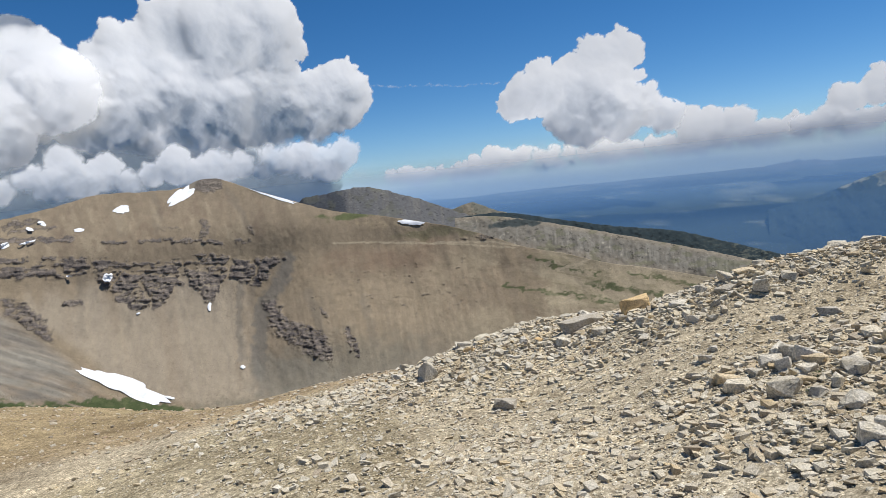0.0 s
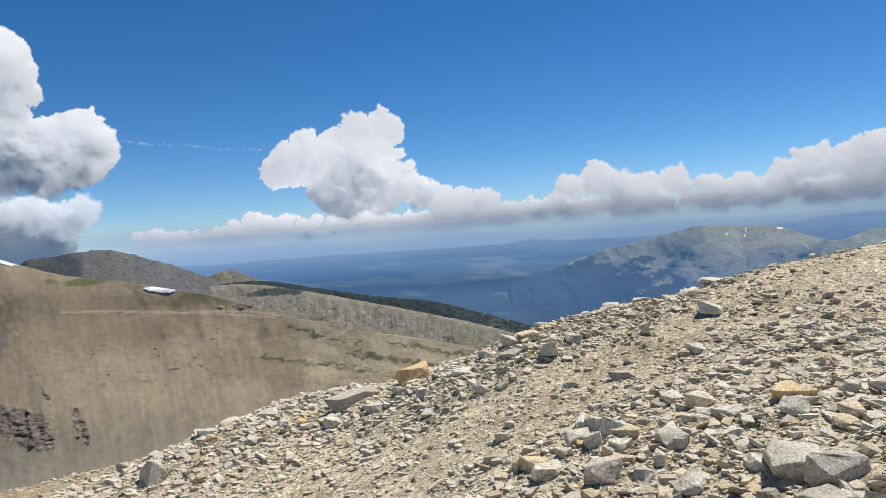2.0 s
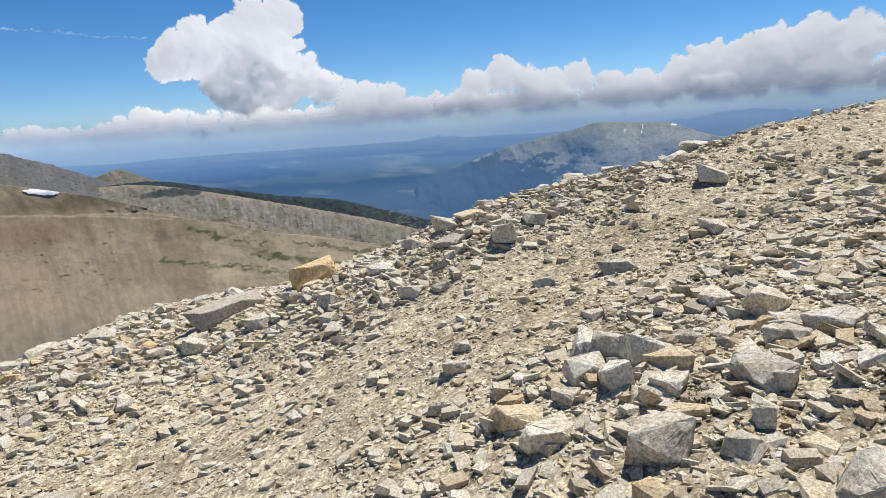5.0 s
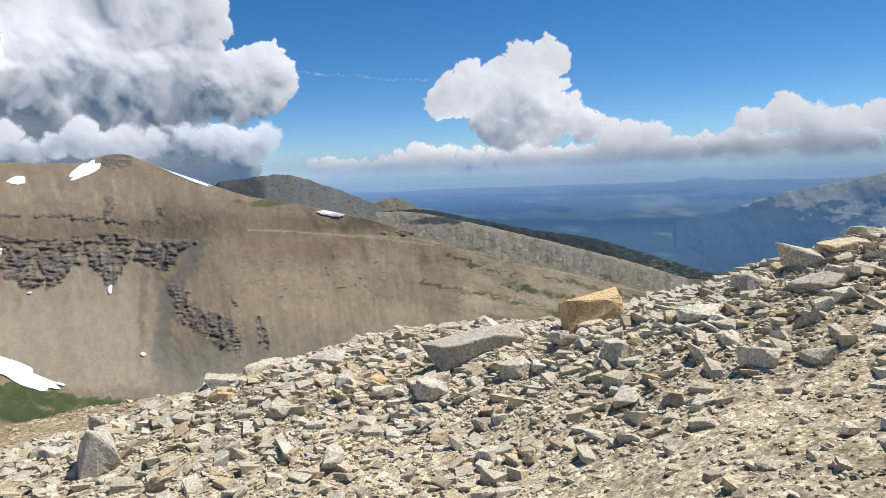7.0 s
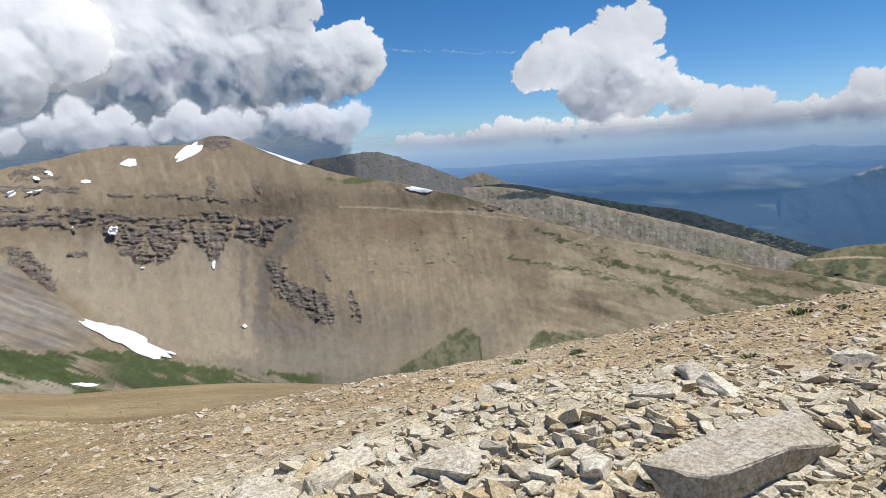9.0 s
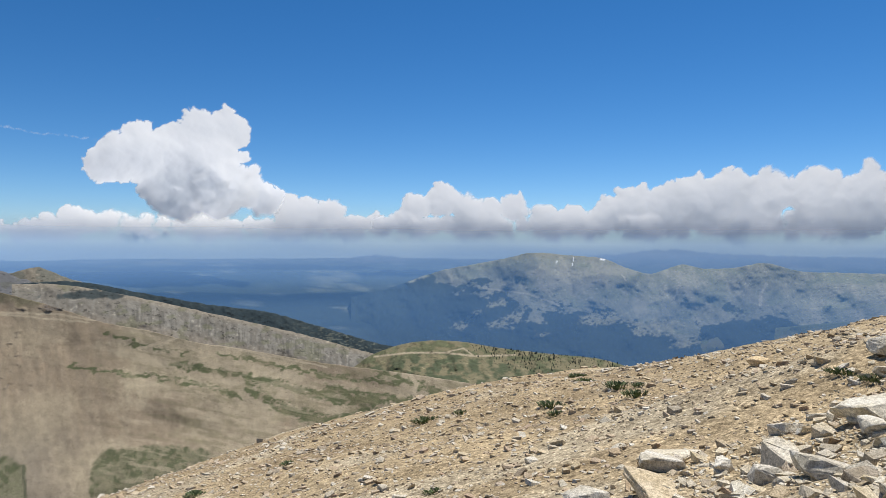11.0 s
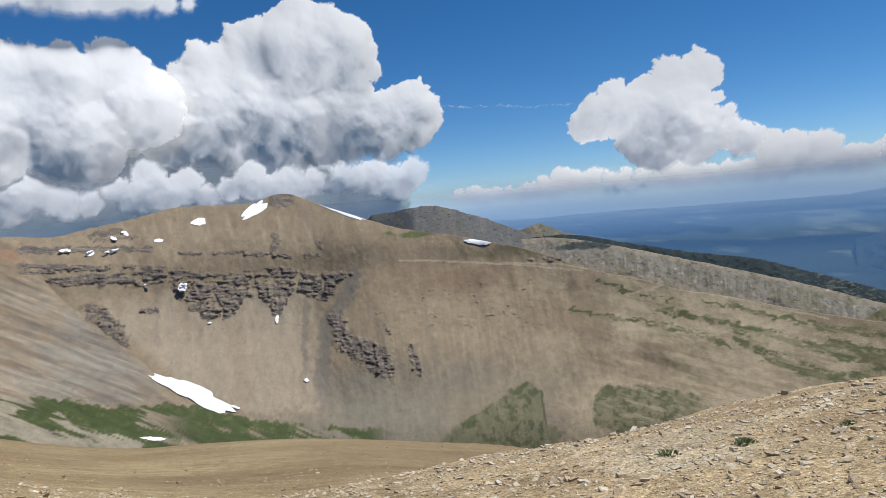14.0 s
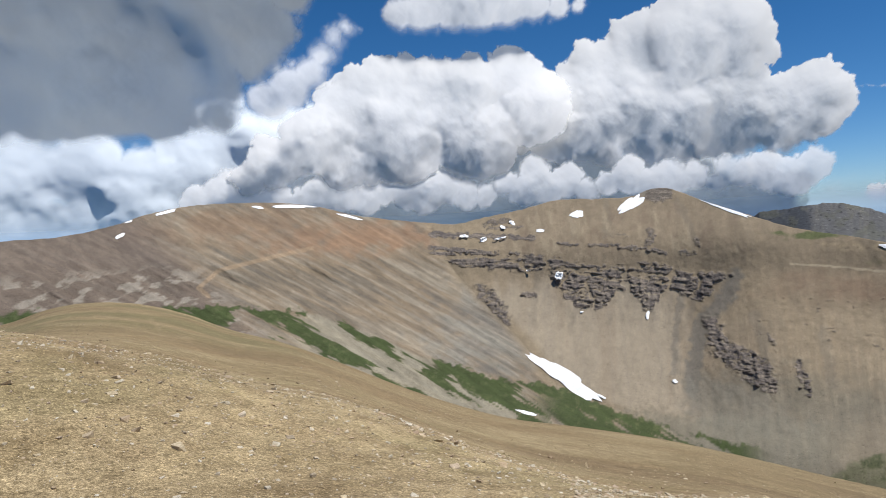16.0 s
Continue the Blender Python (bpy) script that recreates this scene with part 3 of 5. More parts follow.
def wall_colour(az, el):
    left = crease_at(el) - az
    onleft = smooth(-0.4, 1.0, left)
    big = fbm(az * 0.22, el * 0.3, 61, 5)
    rill = fbm(az * 1.6 + el * 0.25, el * 0.22, 62, 5)
    mott = fbm(az * 2.5, el * 3.0, 63, 5)
    thread = fbm(az * 6.0 + el * 0.3, el * 0.35, 87, 4)
    col = np.ones(az.shape + (3,)) * np.array((0.268, 0.212, 0.145))
    col = paint(col, smooth(-0.3, 0.7, big + 0.3 * mott) * 0.6, (0.30, 0.238, 0.157))
    col = paint(col, smooth(0.0, 0.7, rill) * 0.22 * smooth(6, 12, az) * smooth(-18, -15, el), (0.33, 0.25, 0.155))
    col = paint(col, smooth(0.15, 0.8, -rill + 0.5 * mott) * 0.25 * smooth(3, 8, az), (0.18, 0.145, 0.10))
    col = paint(col, blob(az, el, 17, -5.6, 8, 1.3, 0.9, 64, 0.5) * 0.75, (0.235, 0.165, 0.112))
    col = paint(col, blob(az, el, 20, -8.2, 7, 1.2, 0.9, 65, 0.6) * smooth(-0.1, 0.5, fbm(az * 3.2, el * 0.4, 66, 4)) * 0.9, (0.37, 0.285, 0.19))
    col = paint(col, blob(az, el, 12, -14.5, 7, 2.6, 0.9, 67, 0.5) * 0.6, (0.20, 0.185, 0.14))
    col = paint(col, smooth(9, 16, az) * smooth(-0.5, 0.3, big) * 0.45, (0.33, 0.265, 0.18))
    # stony ribs and seams of the lower spur
    ribs = smooth(5, 9, az) * (1 - smooth(23, 29, az)) * smooth(-18, -16, el) * (1 - smooth(-9, -7, el))
    col = paint(col, ribs * smooth(0.1, 0.6, thread + 0.4 * mott) * 0.22, (0.17, 0.15, 0.11))
    col = paint(col, ribs * smooth(0.2, 0.7, -thread + 0.3 * mott) * 0.22, (0.38, 0.31, 0.215))
    col = paint(col, smooth(0.35, 0.6, fbm(az * 1.1, (el + 0.2 * az) * 5, 92, 4)) * smooth(8, 11, az) * (1 - smooth(26, 32, az)) * smooth(-11, -9.5, el) * 0.7 * (1 - smooth(-7, -6, el)) * 0.6, (0.19, 0.15, 0.10))
    # scree fans under the cliffs
    fans = smooth(-0.3, 0.9, az - crease_at(el) - 0.8) * (1 - smooth(2.4, 5.2, az + 0.9 * rill + 0.12 * (el + 11))) * smooth(-4.6, -6.6, el + 1.5 * fbm(az * 0.9, el * 0.1, 88, 3)) * smooth(-16.6, -15.0, el + 0.4 * mott)
    col = paint(col, fans * 0.97, (0.352, 0.293, 0.214))
    col = paint(col, fans * smooth(0.15, 0.55, fbm(az * 0.8, el * 0.08, 68, 3)) * 0.45, (0.30, 0.238, 0.168))
    col = paint(col, fans * smooth(0.1, 0.6, fbm(az * 2.6 + 0.1 * el, el * 0.1, 93, 3)) * 0.22, (0.27, 0.23, 0.18))
    col = paint(col, stroke(az + 0.3 * mott, el, "7.6:-4.9 6.9:-6.5 5.0:-8.6 4.4:-11.5 4.0:-14", 0.8) * 0.75, (0.165, 0.152, 0.13))
    col = paint(col, stroke(az + 0.2 * mott, el, "3.4:-6.6 3.0:-9 2.6:-12.6", 0.3) * 0.5, (0.20, 0.18, 0.15))
    col = paint(col, patch(az, el, "3.4:-13.2 6.5:-12.6 9.5:-14.2 12:-16.5 9:-17.2 5:-16.6 3.2:-15", 0.6, 0.6, 69) * 0.65, (0.20, 0.185, 0.15))
    col = paint(col, smooth(-11, -15.5, el + 0.6 * mott) * smooth(3, 6, az) * (1 - smooth(22, 30, az)) * 0.55, (0.195, 0.175, 0.135))
    col = paint(col, smooth(-15.2, -16.4, el + 0.5 * mott) * (1 - smooth(12, 16, az)) * 0.7, (0.21, 0.195, 0.15))
    gully = fbm(az * 2.6 + el * 0.12, el * 0.2, 89, 4)
    col = paint(col, smooth(0.15, 0.6, gully) * 0.09 * (1 - 0.8 * fans), (0.165, 0.14, 0.105))
    col = paint(col, smooth(0.2, 0.7, -gully) * 0.08 * (1 - 0.8 * fans), (0.36, 0.29, 0.20))
    for line, w in (("3.5:-6.2 3.1:-9 2.9:-12", 0.34), ("-8.0:-4.4 -8.5:-6.5 -8.6:-8.5", 0.30), ("-1.9:-6.8 -2.3:-8.6", 0.22), ("-5.0:-7.2 -5.4:-9.0", 0.24), ("1.2:-7.3 1.0:-9.2", 0.24), ("4.6:-6.4 4.0:-8.2", 0.24), ("-2.2:1.4 -1.9:0.2 -2.4:-1.4", 0.3), ("3.4:1.3 4.2:-0.6 4.6:-2", 0.3), ("-5.0:0.2 -4.9:-1.4", 0.24), ("8.8:-8 9.4:-10 9.6:-12", 0.4), ("13.5:-9 13.9:-13", 0.35)):
        col = paint(col, stroke(az + 0.25 * mott, el, line, w * 1.3) * 0.32, (0.19, 0.165, 0.13))
    # pale aprons between the ledges above the cliffs
    upper = smooth(-12, -9, az) * (1 - smooth(7, 10, az)) * smooth(-3.6, -2.6, el) * (1 - smooth(0.6, 1.4, el))
    col = paint(col, upper * smooth(0.1, 0.6, fbm(az * 1.8 + 0.4 * el, el * 0.5, 94, 4)) * 0.5, (0.36, 0.295, 0.20))
    col = paint(col, upper * smooth(0.2, 0.7, fbm(az * 2.2, el * 1.2, 95, 5)) * 0.45, (0.21, 0.155, 0.11))
    # the hill at the head of the valley
    streak = fbm((el + 0.62 * az) * 1.3, (az - el) * 0.1, 70, 5)
    fine = fbm((el + 0.62 * az) * 4.0, (az - el) * 0.25, 96, 4)
    col = paint(col, onleft, (0.245, 0.19, 0.13))
    col = paint(col, onleft * smooth(0.05, 0.6, streak) * 0.5, (0.31, 0.27, 0.205))
    col = paint(col, onleft * smooth(0.1, 0.7, -streak) * 0.6, (0.17, 0.15, 0.12))
    grey = onleft * blob(az, el, -11.5, -9.0, 6.5, 4.5, 0.8, 71, 0.4)
    col = paint(col, grey * 0.7, (0.185, 0.175, 0.155))
    col = paint(col, grey * smooth(0.0, 0.4, streak) * 0.6, (0.27, 0.255, 0.21))
    col = paint(col, onleft * smooth(0.15, 0.55, fine) * 0.4, (0.34, 0.30, 0.235))
    col = paint(col, onleft * smooth(0.2, 0.6, -fine) * 0.4, (0.14, 0.125, 0.105))
    col = paint(col, onleft * blob(az, el, -23, -0.6, 8.5, 1.5, 0.9, 72, 0.5) * 0.8, (0.29, 0.178, 0.108))
    col = paint(col, onleft * blob(az, el, -33, 1.0, 9, 1.6, 0.9, 73, 0.5) * 0.7, (0.245, 0.168, 0.11))
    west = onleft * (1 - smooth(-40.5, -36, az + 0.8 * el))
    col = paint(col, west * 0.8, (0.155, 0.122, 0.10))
    col = paint(col, west * smooth(0.1, 0.5, fbm((el - 0.5 * az) * 1.6, az * 0.6 + el, 97, 4)) * smooth(-1.5, -3.0, el) * 0.7, (0.36, 0.32, 0.26))
    col = paint(col, stroke(az, el, "-35.5:-4.6 -36.2:-3.9 -34.6:-2.6 -31:-1.9 -27:-1.2", 0.22) * 0.6, (0.36, 0.26, 0.165))
    # grass on the valley floor
    edge = curve("-45:-4.6 -34:-5.6 -29:-6.3 -27:-6.4 -25:-7.4 -22.8:-8.2 -19:-10.2 -15.7:-11.6 -12:-12.9 -7.1:-13.7 -1.6:-15.8 6.2:-17.6 14:-18.6 24:-19.5", az)
    deep = edge - el
    solid = smooth(-10, -6, az)
    patchy = fbm((el + 0.62 * az) * 0.9, (az - el) * 0.2, 74, 5) + 0.35 * fine
    g = smooth(-0.12, 0.15, deep + 0.3 * mott) * np.maximum(smooth(-0.12, 0.12, patchy + 0.10), solid * smooth(-0.75, -0.45, patchy))
    g = g * (1 - smooth(7, 10, az))
    col = paint(col, smooth(0.2, 0.6, deep) * (1 - g) * (1 - smooth(-12, -8, az)) * smooth(-30, -26, az) * 0.7, (0.30, 0.275, 0.205))
    col = paint(col, g, (0.060, 0.078, 0.030))
    col = paint(col, g * smooth(0.2, 0.7, mott) * 0.5, (0.10, 0.11, 0.05))
    lush = (patch(az, el, "13.5:-19.3 16:-17.8 18.4:-16.7 20.4:-15.6 21.7:-15.1 22.7:-16.0 22.9:-18.4 24.6:-19.2 23:-20.5 14:-20.5", 0.18, 0.22, 75, 1.8)
            + patch(az, el, "27.0:-18.6 27.2:-16.9 28.1:-15.6 31.6:-15.6 34.9:-16.2 36.8:-17.2 33.5:-18.6 29:-19.4", 0.18, 0.25, 76, 1.8))
    sage = np.clip(lush, 0, 1) * (0.75 + 0.25 * smooth(-0.4, 0.2, fbm(az * 3.5, el * 4.0, 78, 4)))
    col = paint(col, smooth(17, 30, az) * smooth(-0.6, 0.3, big + 0.3 * mott) * 0.6 * (1 - sage), (0.36, 0.305, 0.205))
    col = paint(col, sage * 0.85, (0.135, 0.135, 0.078))
    rim = np.clip(lush, 0, 1) * smooth(0.0, 0.5, fbm(az * 2.4, el * 2.4, 98, 4) + 0.35 * smooth(-17.0, -16.0, el))
    col = paint(col, rim * 0.8, (0.075, 0.085, 0.042))
    col = paint(col, stroke(az, el + 0.1 * mott, "22.7:-15.9 22.9:-18.5", 0.14) * 0.8, (0.07, 0.075, 0.045))
    bands = 0
    for line, w in (("25.8:-9.4 29:-10.0 33:-10.9 35.8:-11.5 38:-12.6", 0.28), ("33:-9.6 38:-10.8 43:-12.2 47:-13.4 50:-14.4", 0.35), ("38.8:-11.8 40.6:-13.0 42.5:-14.0 45.4:-14.8 47.8:-14.4", 0.6), ("45:-12.0 49:-12.9 53:-13.4", 0.35), ("36:-8.9 42:-10.4 47:-11.4 51:-11.9", 0.22), ("45:-12.7 47.9:-13.2 52.2:-13.3", 0.5), ("49.4:-11.0 51.8:-11.7 55:-12.8", 0.45), ("28:-7.0 31:-8.1 34:-9.0", 0.16)):
        bands = np.maximum(bands, stroke(az + 0.5 * mott, el + 0.30 * fbm(az * 1.8, el * 3, 79, 4), line, w))
    col = paint(col, bands * smooth(-0.7, -0.1, mott + 0.12) * 0.95, (0.085, 0.098, 0.045))
    # thin benches and seams along the slope
    seam = fbm(az * 0.5, (el + 0.28 * az) * 3.2, 99, 5)
    col = paint(col, smooth(24, 32, az) * smooth(0.2, 0.55, seam) * 0.5, (0.19, 0.165, 0.10))
    col = paint(col, smooth(24, 32, az) * smooth(0.2, 0.55, -seam) * 0.4, (0.41, 0.345, 0.235))
    col = paint(col, smooth(27, 36, az) * smooth(0.05, 0.6, fbm(az * 0.7, el * 1.6, 80, 5)) * 0.35, (0.19, 0.165, 0.095))
    col = paint(col, blob(az, el, 13.2, -1.95, 2.8, 0.32, 0.5, 81, 0.7, 1.4) * 0.9, (0.10, 0.12, 0.05))
    col = paint(col, blob(az, el, 21.5, -4.1, 5, 0.5, 0.6, 82, 0.9, 1.2) * 0.5, (0.13, 0.13, 0.065))
    col = paint(col, blob(az, el, 19.5, -2.9, 4, 0.4, 0.5, 83, 0.9, 1.4) * 0.5, (0.40, 0.32, 0.20))
    for line, w in (("51.8:-10.8 52.6:-11.9 52.4:-12.6 52.7:-13.5", 0.24), ("30.4:-8.28 32.2:-7.93 33.4:-7.43 32.2:-7.0", 0.15), ("20:-5.0 25:-5.4 30:-6.6 36:-8.3 45:-10.4", 0.10), ("11.4:-4.1 14.9:-4.4 21:-5.2 26.9:-6.1", 0.10)):
        col = paint(col, stroke(az, el + 0.06 * mott, line, w) * 0.8, (0.42, 0.35, 0.24))
    down = fbm(az * 5.0 + el * 0.5, el * 0.6, 85, 4) * (1 - onleft) * (1 - 0.7 * fans) + fbm((el + 0.62 * az) * 4.5, (az - el) * 0.35, 86, 4) * onleft
    col = col * (1 + (0.06 + 0.07 * onleft[..., None]) * down[..., None])
    col = paint(col, blob(az, el, 1.9, 1.8, 1.4, 0.6, 0.5, 84, 0.5) * 0.7, (0.19, 0.175, 0.15))
    col = paint(col, smooth(0.15, 0.6, cliff_mask(az, el)) * 0.5, (0.19, 0.165, 0.13))
    return col * (1 + 0.08 * mott[..., None] * (1 - 0.6 * fans[..., None])) * np.array((0.86, 0.865, 0.895))


def build_cirque():
    az = np.concatenate([np.arange(-62, -48, 0.25), np.arange(-48, 60, 0.095), np.arange(60, 66, 0.25)])
    u = np.concatenate([np.linspace(0, 0.25, 40)[:-1], np.linspace(0.25, 1, 215), [1.02, 1.08, 1.2, 1.6]])
    A, U = np.meshgrid(az, u)
    top = curve(CREST, A) + 0.035 * fbm(A * 2.2, A * 0, 90, 5)
    foot = curve(FOOT, A)
    el = foot + (top - foot) * np.minimum(U, 1)
    r = wall_r(A, el)
    p = polar(A, el, r)
    back = np.maximum(U - 1, 0)
    q = polar(A, top, r + back * 900)
    p[..., 0], p[..., 1] = q[..., 0], q[..., 1]
    p[..., 2] -= back ** 1.3 * 420
    col = np.concatenate([wall_colour(A, el), 1 - cliff_mask(A, el)[..., None]], -1)
    left = (crease_at(el) - A) > 0
    f = grid_faces(len(u), len(az))
    v, c, lf = p.reshape(-1, 3), col.reshape(-1, 4), left.ravel()
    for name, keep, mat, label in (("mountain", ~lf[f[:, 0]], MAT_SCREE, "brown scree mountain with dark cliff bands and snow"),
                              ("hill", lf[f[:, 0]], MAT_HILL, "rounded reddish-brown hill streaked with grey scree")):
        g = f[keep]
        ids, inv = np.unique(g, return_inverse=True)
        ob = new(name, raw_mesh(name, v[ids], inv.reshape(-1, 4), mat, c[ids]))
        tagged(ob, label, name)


build_cirque()


# ---------------------------------------------------------------- further ridges
def ridge(name, label, crest, drop, r_top, depth, colour, step=0.12, rough=10.0, jag=0.03, seed=0, rows=90, broad=0.0, turn=None):
    """A mountainside with its skyline along crest, drop degrees high, sloping towards the viewer by depth metres."""
    first, last = float(crest.split()[0].split(":")[0]), float(crest.split()[-1].split(":")[0])
    az = np.arange(first, last, step)
    u = np.concatenate([np.linspace(0, 1, rows), [1.1, 1.4]])
    A, U = np.meshgrid(az, u)
    top = curve(crest, A)
    el = top - drop * (1 - np.minimum(U, 1)) + jag * fbm(A * 2.4, A * 0, seed + 1, 5) * smooth(0.9, 1.0, U)
    r = r_top - depth * (1 - np.minimum(U, 1)) ** 0.9 + rough * (fbm(A * 0.55, el * 0.5, seed + 2, 6) * 3.5 + fbm(A * 2.5, el * 2.2, seed + 3, 4))
    r = r + broad * (fbm(A * 0.20, el * 0.22 + A * 0.05, seed + 4, 3) - 0.5 * np.abs(fbm(A * 0.33, el * 0.1, seed + 5, 3)))
    p = polar(A, el, r)
    back = np.maximum(U - 1, 0)
    if turn is not None:
        p = polar(A, el, r + turn(A))
    p2 = polar(A, top, r + back * 500)
    p[..., 0], p[..., 1] = p2[..., 0], p2[..., 1]
    p[..., 2] -= back * 90
    ob = new(name, raw_mesh(name, p.reshape(-1, 3), grid_faces(len(u), len(az)), MAT_FAR, colour(A, el, top).reshape(-1, 3)))
    return tagged(ob, label, "mountain")


def base_colour(A, c):
    return np.ones(A.shape + (3,)) * np.array(c)


def dome_colour(A, el, top):
    n, v = fbm(A * 1.2, el * 1.6, 101, 5), fbm(A * 3.0, el * 0.7, 102, 5)
    # the grey leans blue: distance haze put into the base colour
    col = paint(base_colour(A, (0.105, 0.105, 0.108)), smooth(-0.1, 0.6, v) * 0.5, (0.15, 0.142, 0.13))
    # jagged shoulder turned from the sun: its shade painted darker and bluer
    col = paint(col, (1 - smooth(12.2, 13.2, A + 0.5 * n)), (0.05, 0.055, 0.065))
    return paint(col, smooth(0.0, 0.5, n) * 0.4, (0.10, 0.10, 0.07))


ridge("mountain", "grey dome-shaped peak with painted shade on its jagged shoulder", "7.0:-1.6 8.6:-0.6 9.4:-0.1 10.4:0.02 11.4:0.1 12.4:0.25 14.9:0.32 17.2:-0.42 20:-1.5 21.7:-2.3 24:-3.3", 5.0, 2700, 420, dome_colour, 0.06, 1.2, 0.06, 110, turn=lambda A: 150 * np.maximum(12.9 - A, 0))
ridge("mountain", "small bare grey pyramid peak far behind the ridge", "19.5:-3.2 21.3:-2.5 22.5:-2.15 23.6:-1.9 24.6:-2.3 25.6:-2.76 27.5:-3.4 29:-4", 4.0, 2900, 300, lambda A, el, top: paint(base_colour(A, (0.13, 0.125, 0.10)), smooth(0, 0.5, fbm(A * 2, el * 2, 121, 4)), (0.19, 0.165, 0.125)), 0.06, 3, 0.03, 120, 60)


def ridge2_colour(A, el, top):
    n, v = fbm(A * 1.1, el * 2.2, 131, 5), fbm(A * 2.6, el * 0.8, 132, 5)
    col = paint(base_colour(A, (0.165, 0.15, 0.125)), smooth(-0.1, 0.5, v) * 0.6, (0.22, 0.205, 0.175))
    under = top - el
    flute = fbm(A * 7.0, el * 0.9, 134, 4)
    face = smooth(0.5, 0.8, under + 0.3 * n) * (1 - smooth(1.5, 2.2, under + 0.4 * n)) * smooth(28, 31, A) * (1 - smooth(46, 50, A))
    col = paint(col, face * smooth(-0.1, 0.4, flute + 0.5 * n) * 0.55, (0.11, 0.105, 0.092))
    col = paint(col, face * smooth(0.0, 0.4, -flute + 0.5 * n) * 0.4, (0.27, 0.25, 0.215))
    col = paint(col, (1 - smooth(0.1, 0.5, under)) * 0.7, (0.24, 0.205, 0.155))
    col = paint(col, smooth(1.6, 2.4, under) * 0.5, (0.21, 0.175, 0.135))
    col = paint(col, smooth(0.2, 0.6, n) * 0.5, (0.13, 0.13, 0.075))
    col = paint(col, blob(A, el, 27.0, -4.05, 2.4, 0.35, 0.3, 133, 0.6, 1.4), (0.045, 0.055, 0.055))
    return col


ridge("ridge", "long grey stony ridge running down to the valley", "22:-3.1 25:-3.2 27.9:-3.75 32.3:-4.85 38.4:-6.45 43.7:-7.85 48:-9.1 52:-10.1 57:-11.6", 7.0, 1960, 330, ridge2_colour, 0.08, 3.2, 0.03, 130)


def forest_colour(A, el, top):
    n = fbm(A * 3.0, el * 5.0, 141, 5)
    # bluish tint puts distance haze into the trees' colour, nearer than the haze sheets
    col = paint(base_colour(A, (0.026, 0.040, 0.046)), smooth(0.0, 0.6, n) * 0.6, (0.040, 0.054, 0.056))
    return paint(col, smooth(40, 46, A) * smooth(0.35, 0.6, fbm(A * 4, el * 9, 142, 3)) * 0.7, (0.13, 0.14, 0.115))


ridge("ridge", "dark conifer-covered ridge behind the stony one", "22:-3.1 26:-3.0 30:-3.85 35.6:-5.05 39.9:-5.7 44.7:-7.1 49.5:-8.55 54:-9.4 60:-10.6", 6.0, 2250, 260, forest_colour, 0.08, 2.5, 0.04, 140)


def knoll_colour(A, el, top):
    n = fbm(A * 1.6, el * 3.0, 151, 5)
    col = paint(base_colour(A, (0.165, 0.145, 0.085)), smooth(-0.2, 0.5, n), (0.10, 0.105, 0.055))
    col = paint(col, smooth(0.5, 1.6, top - el) * smooth(-0.5, 0.2, n) * 0.8, (0.06, 0.075, 0.04))
    return paint(col, np.maximum(stroke(A, el, "49:-9.6 52:-9.3 55:-9.3 57.6:-9.55 61:-9.4", 0.10), stroke(A, el, "55:-9.3 56.6:-8.9 57.4:-9.45", 0.08)) * 0.8, (0.36, 0.30, 0.21))


KNOLL = "46:-11.5 48.5:-9.6 50:-8.98 53.3:-8.3 55.7:-8.3 59.9:-8.85 64.3:-9.25 68.1:-9.5 71:-10.2 74:-11.4"
ridge("hill", "low grassy green-brown knoll with a dirt track", KNOLL, 5.0, 1480, 420, knoll_colour, 0.08, 6, 0.015, 150)


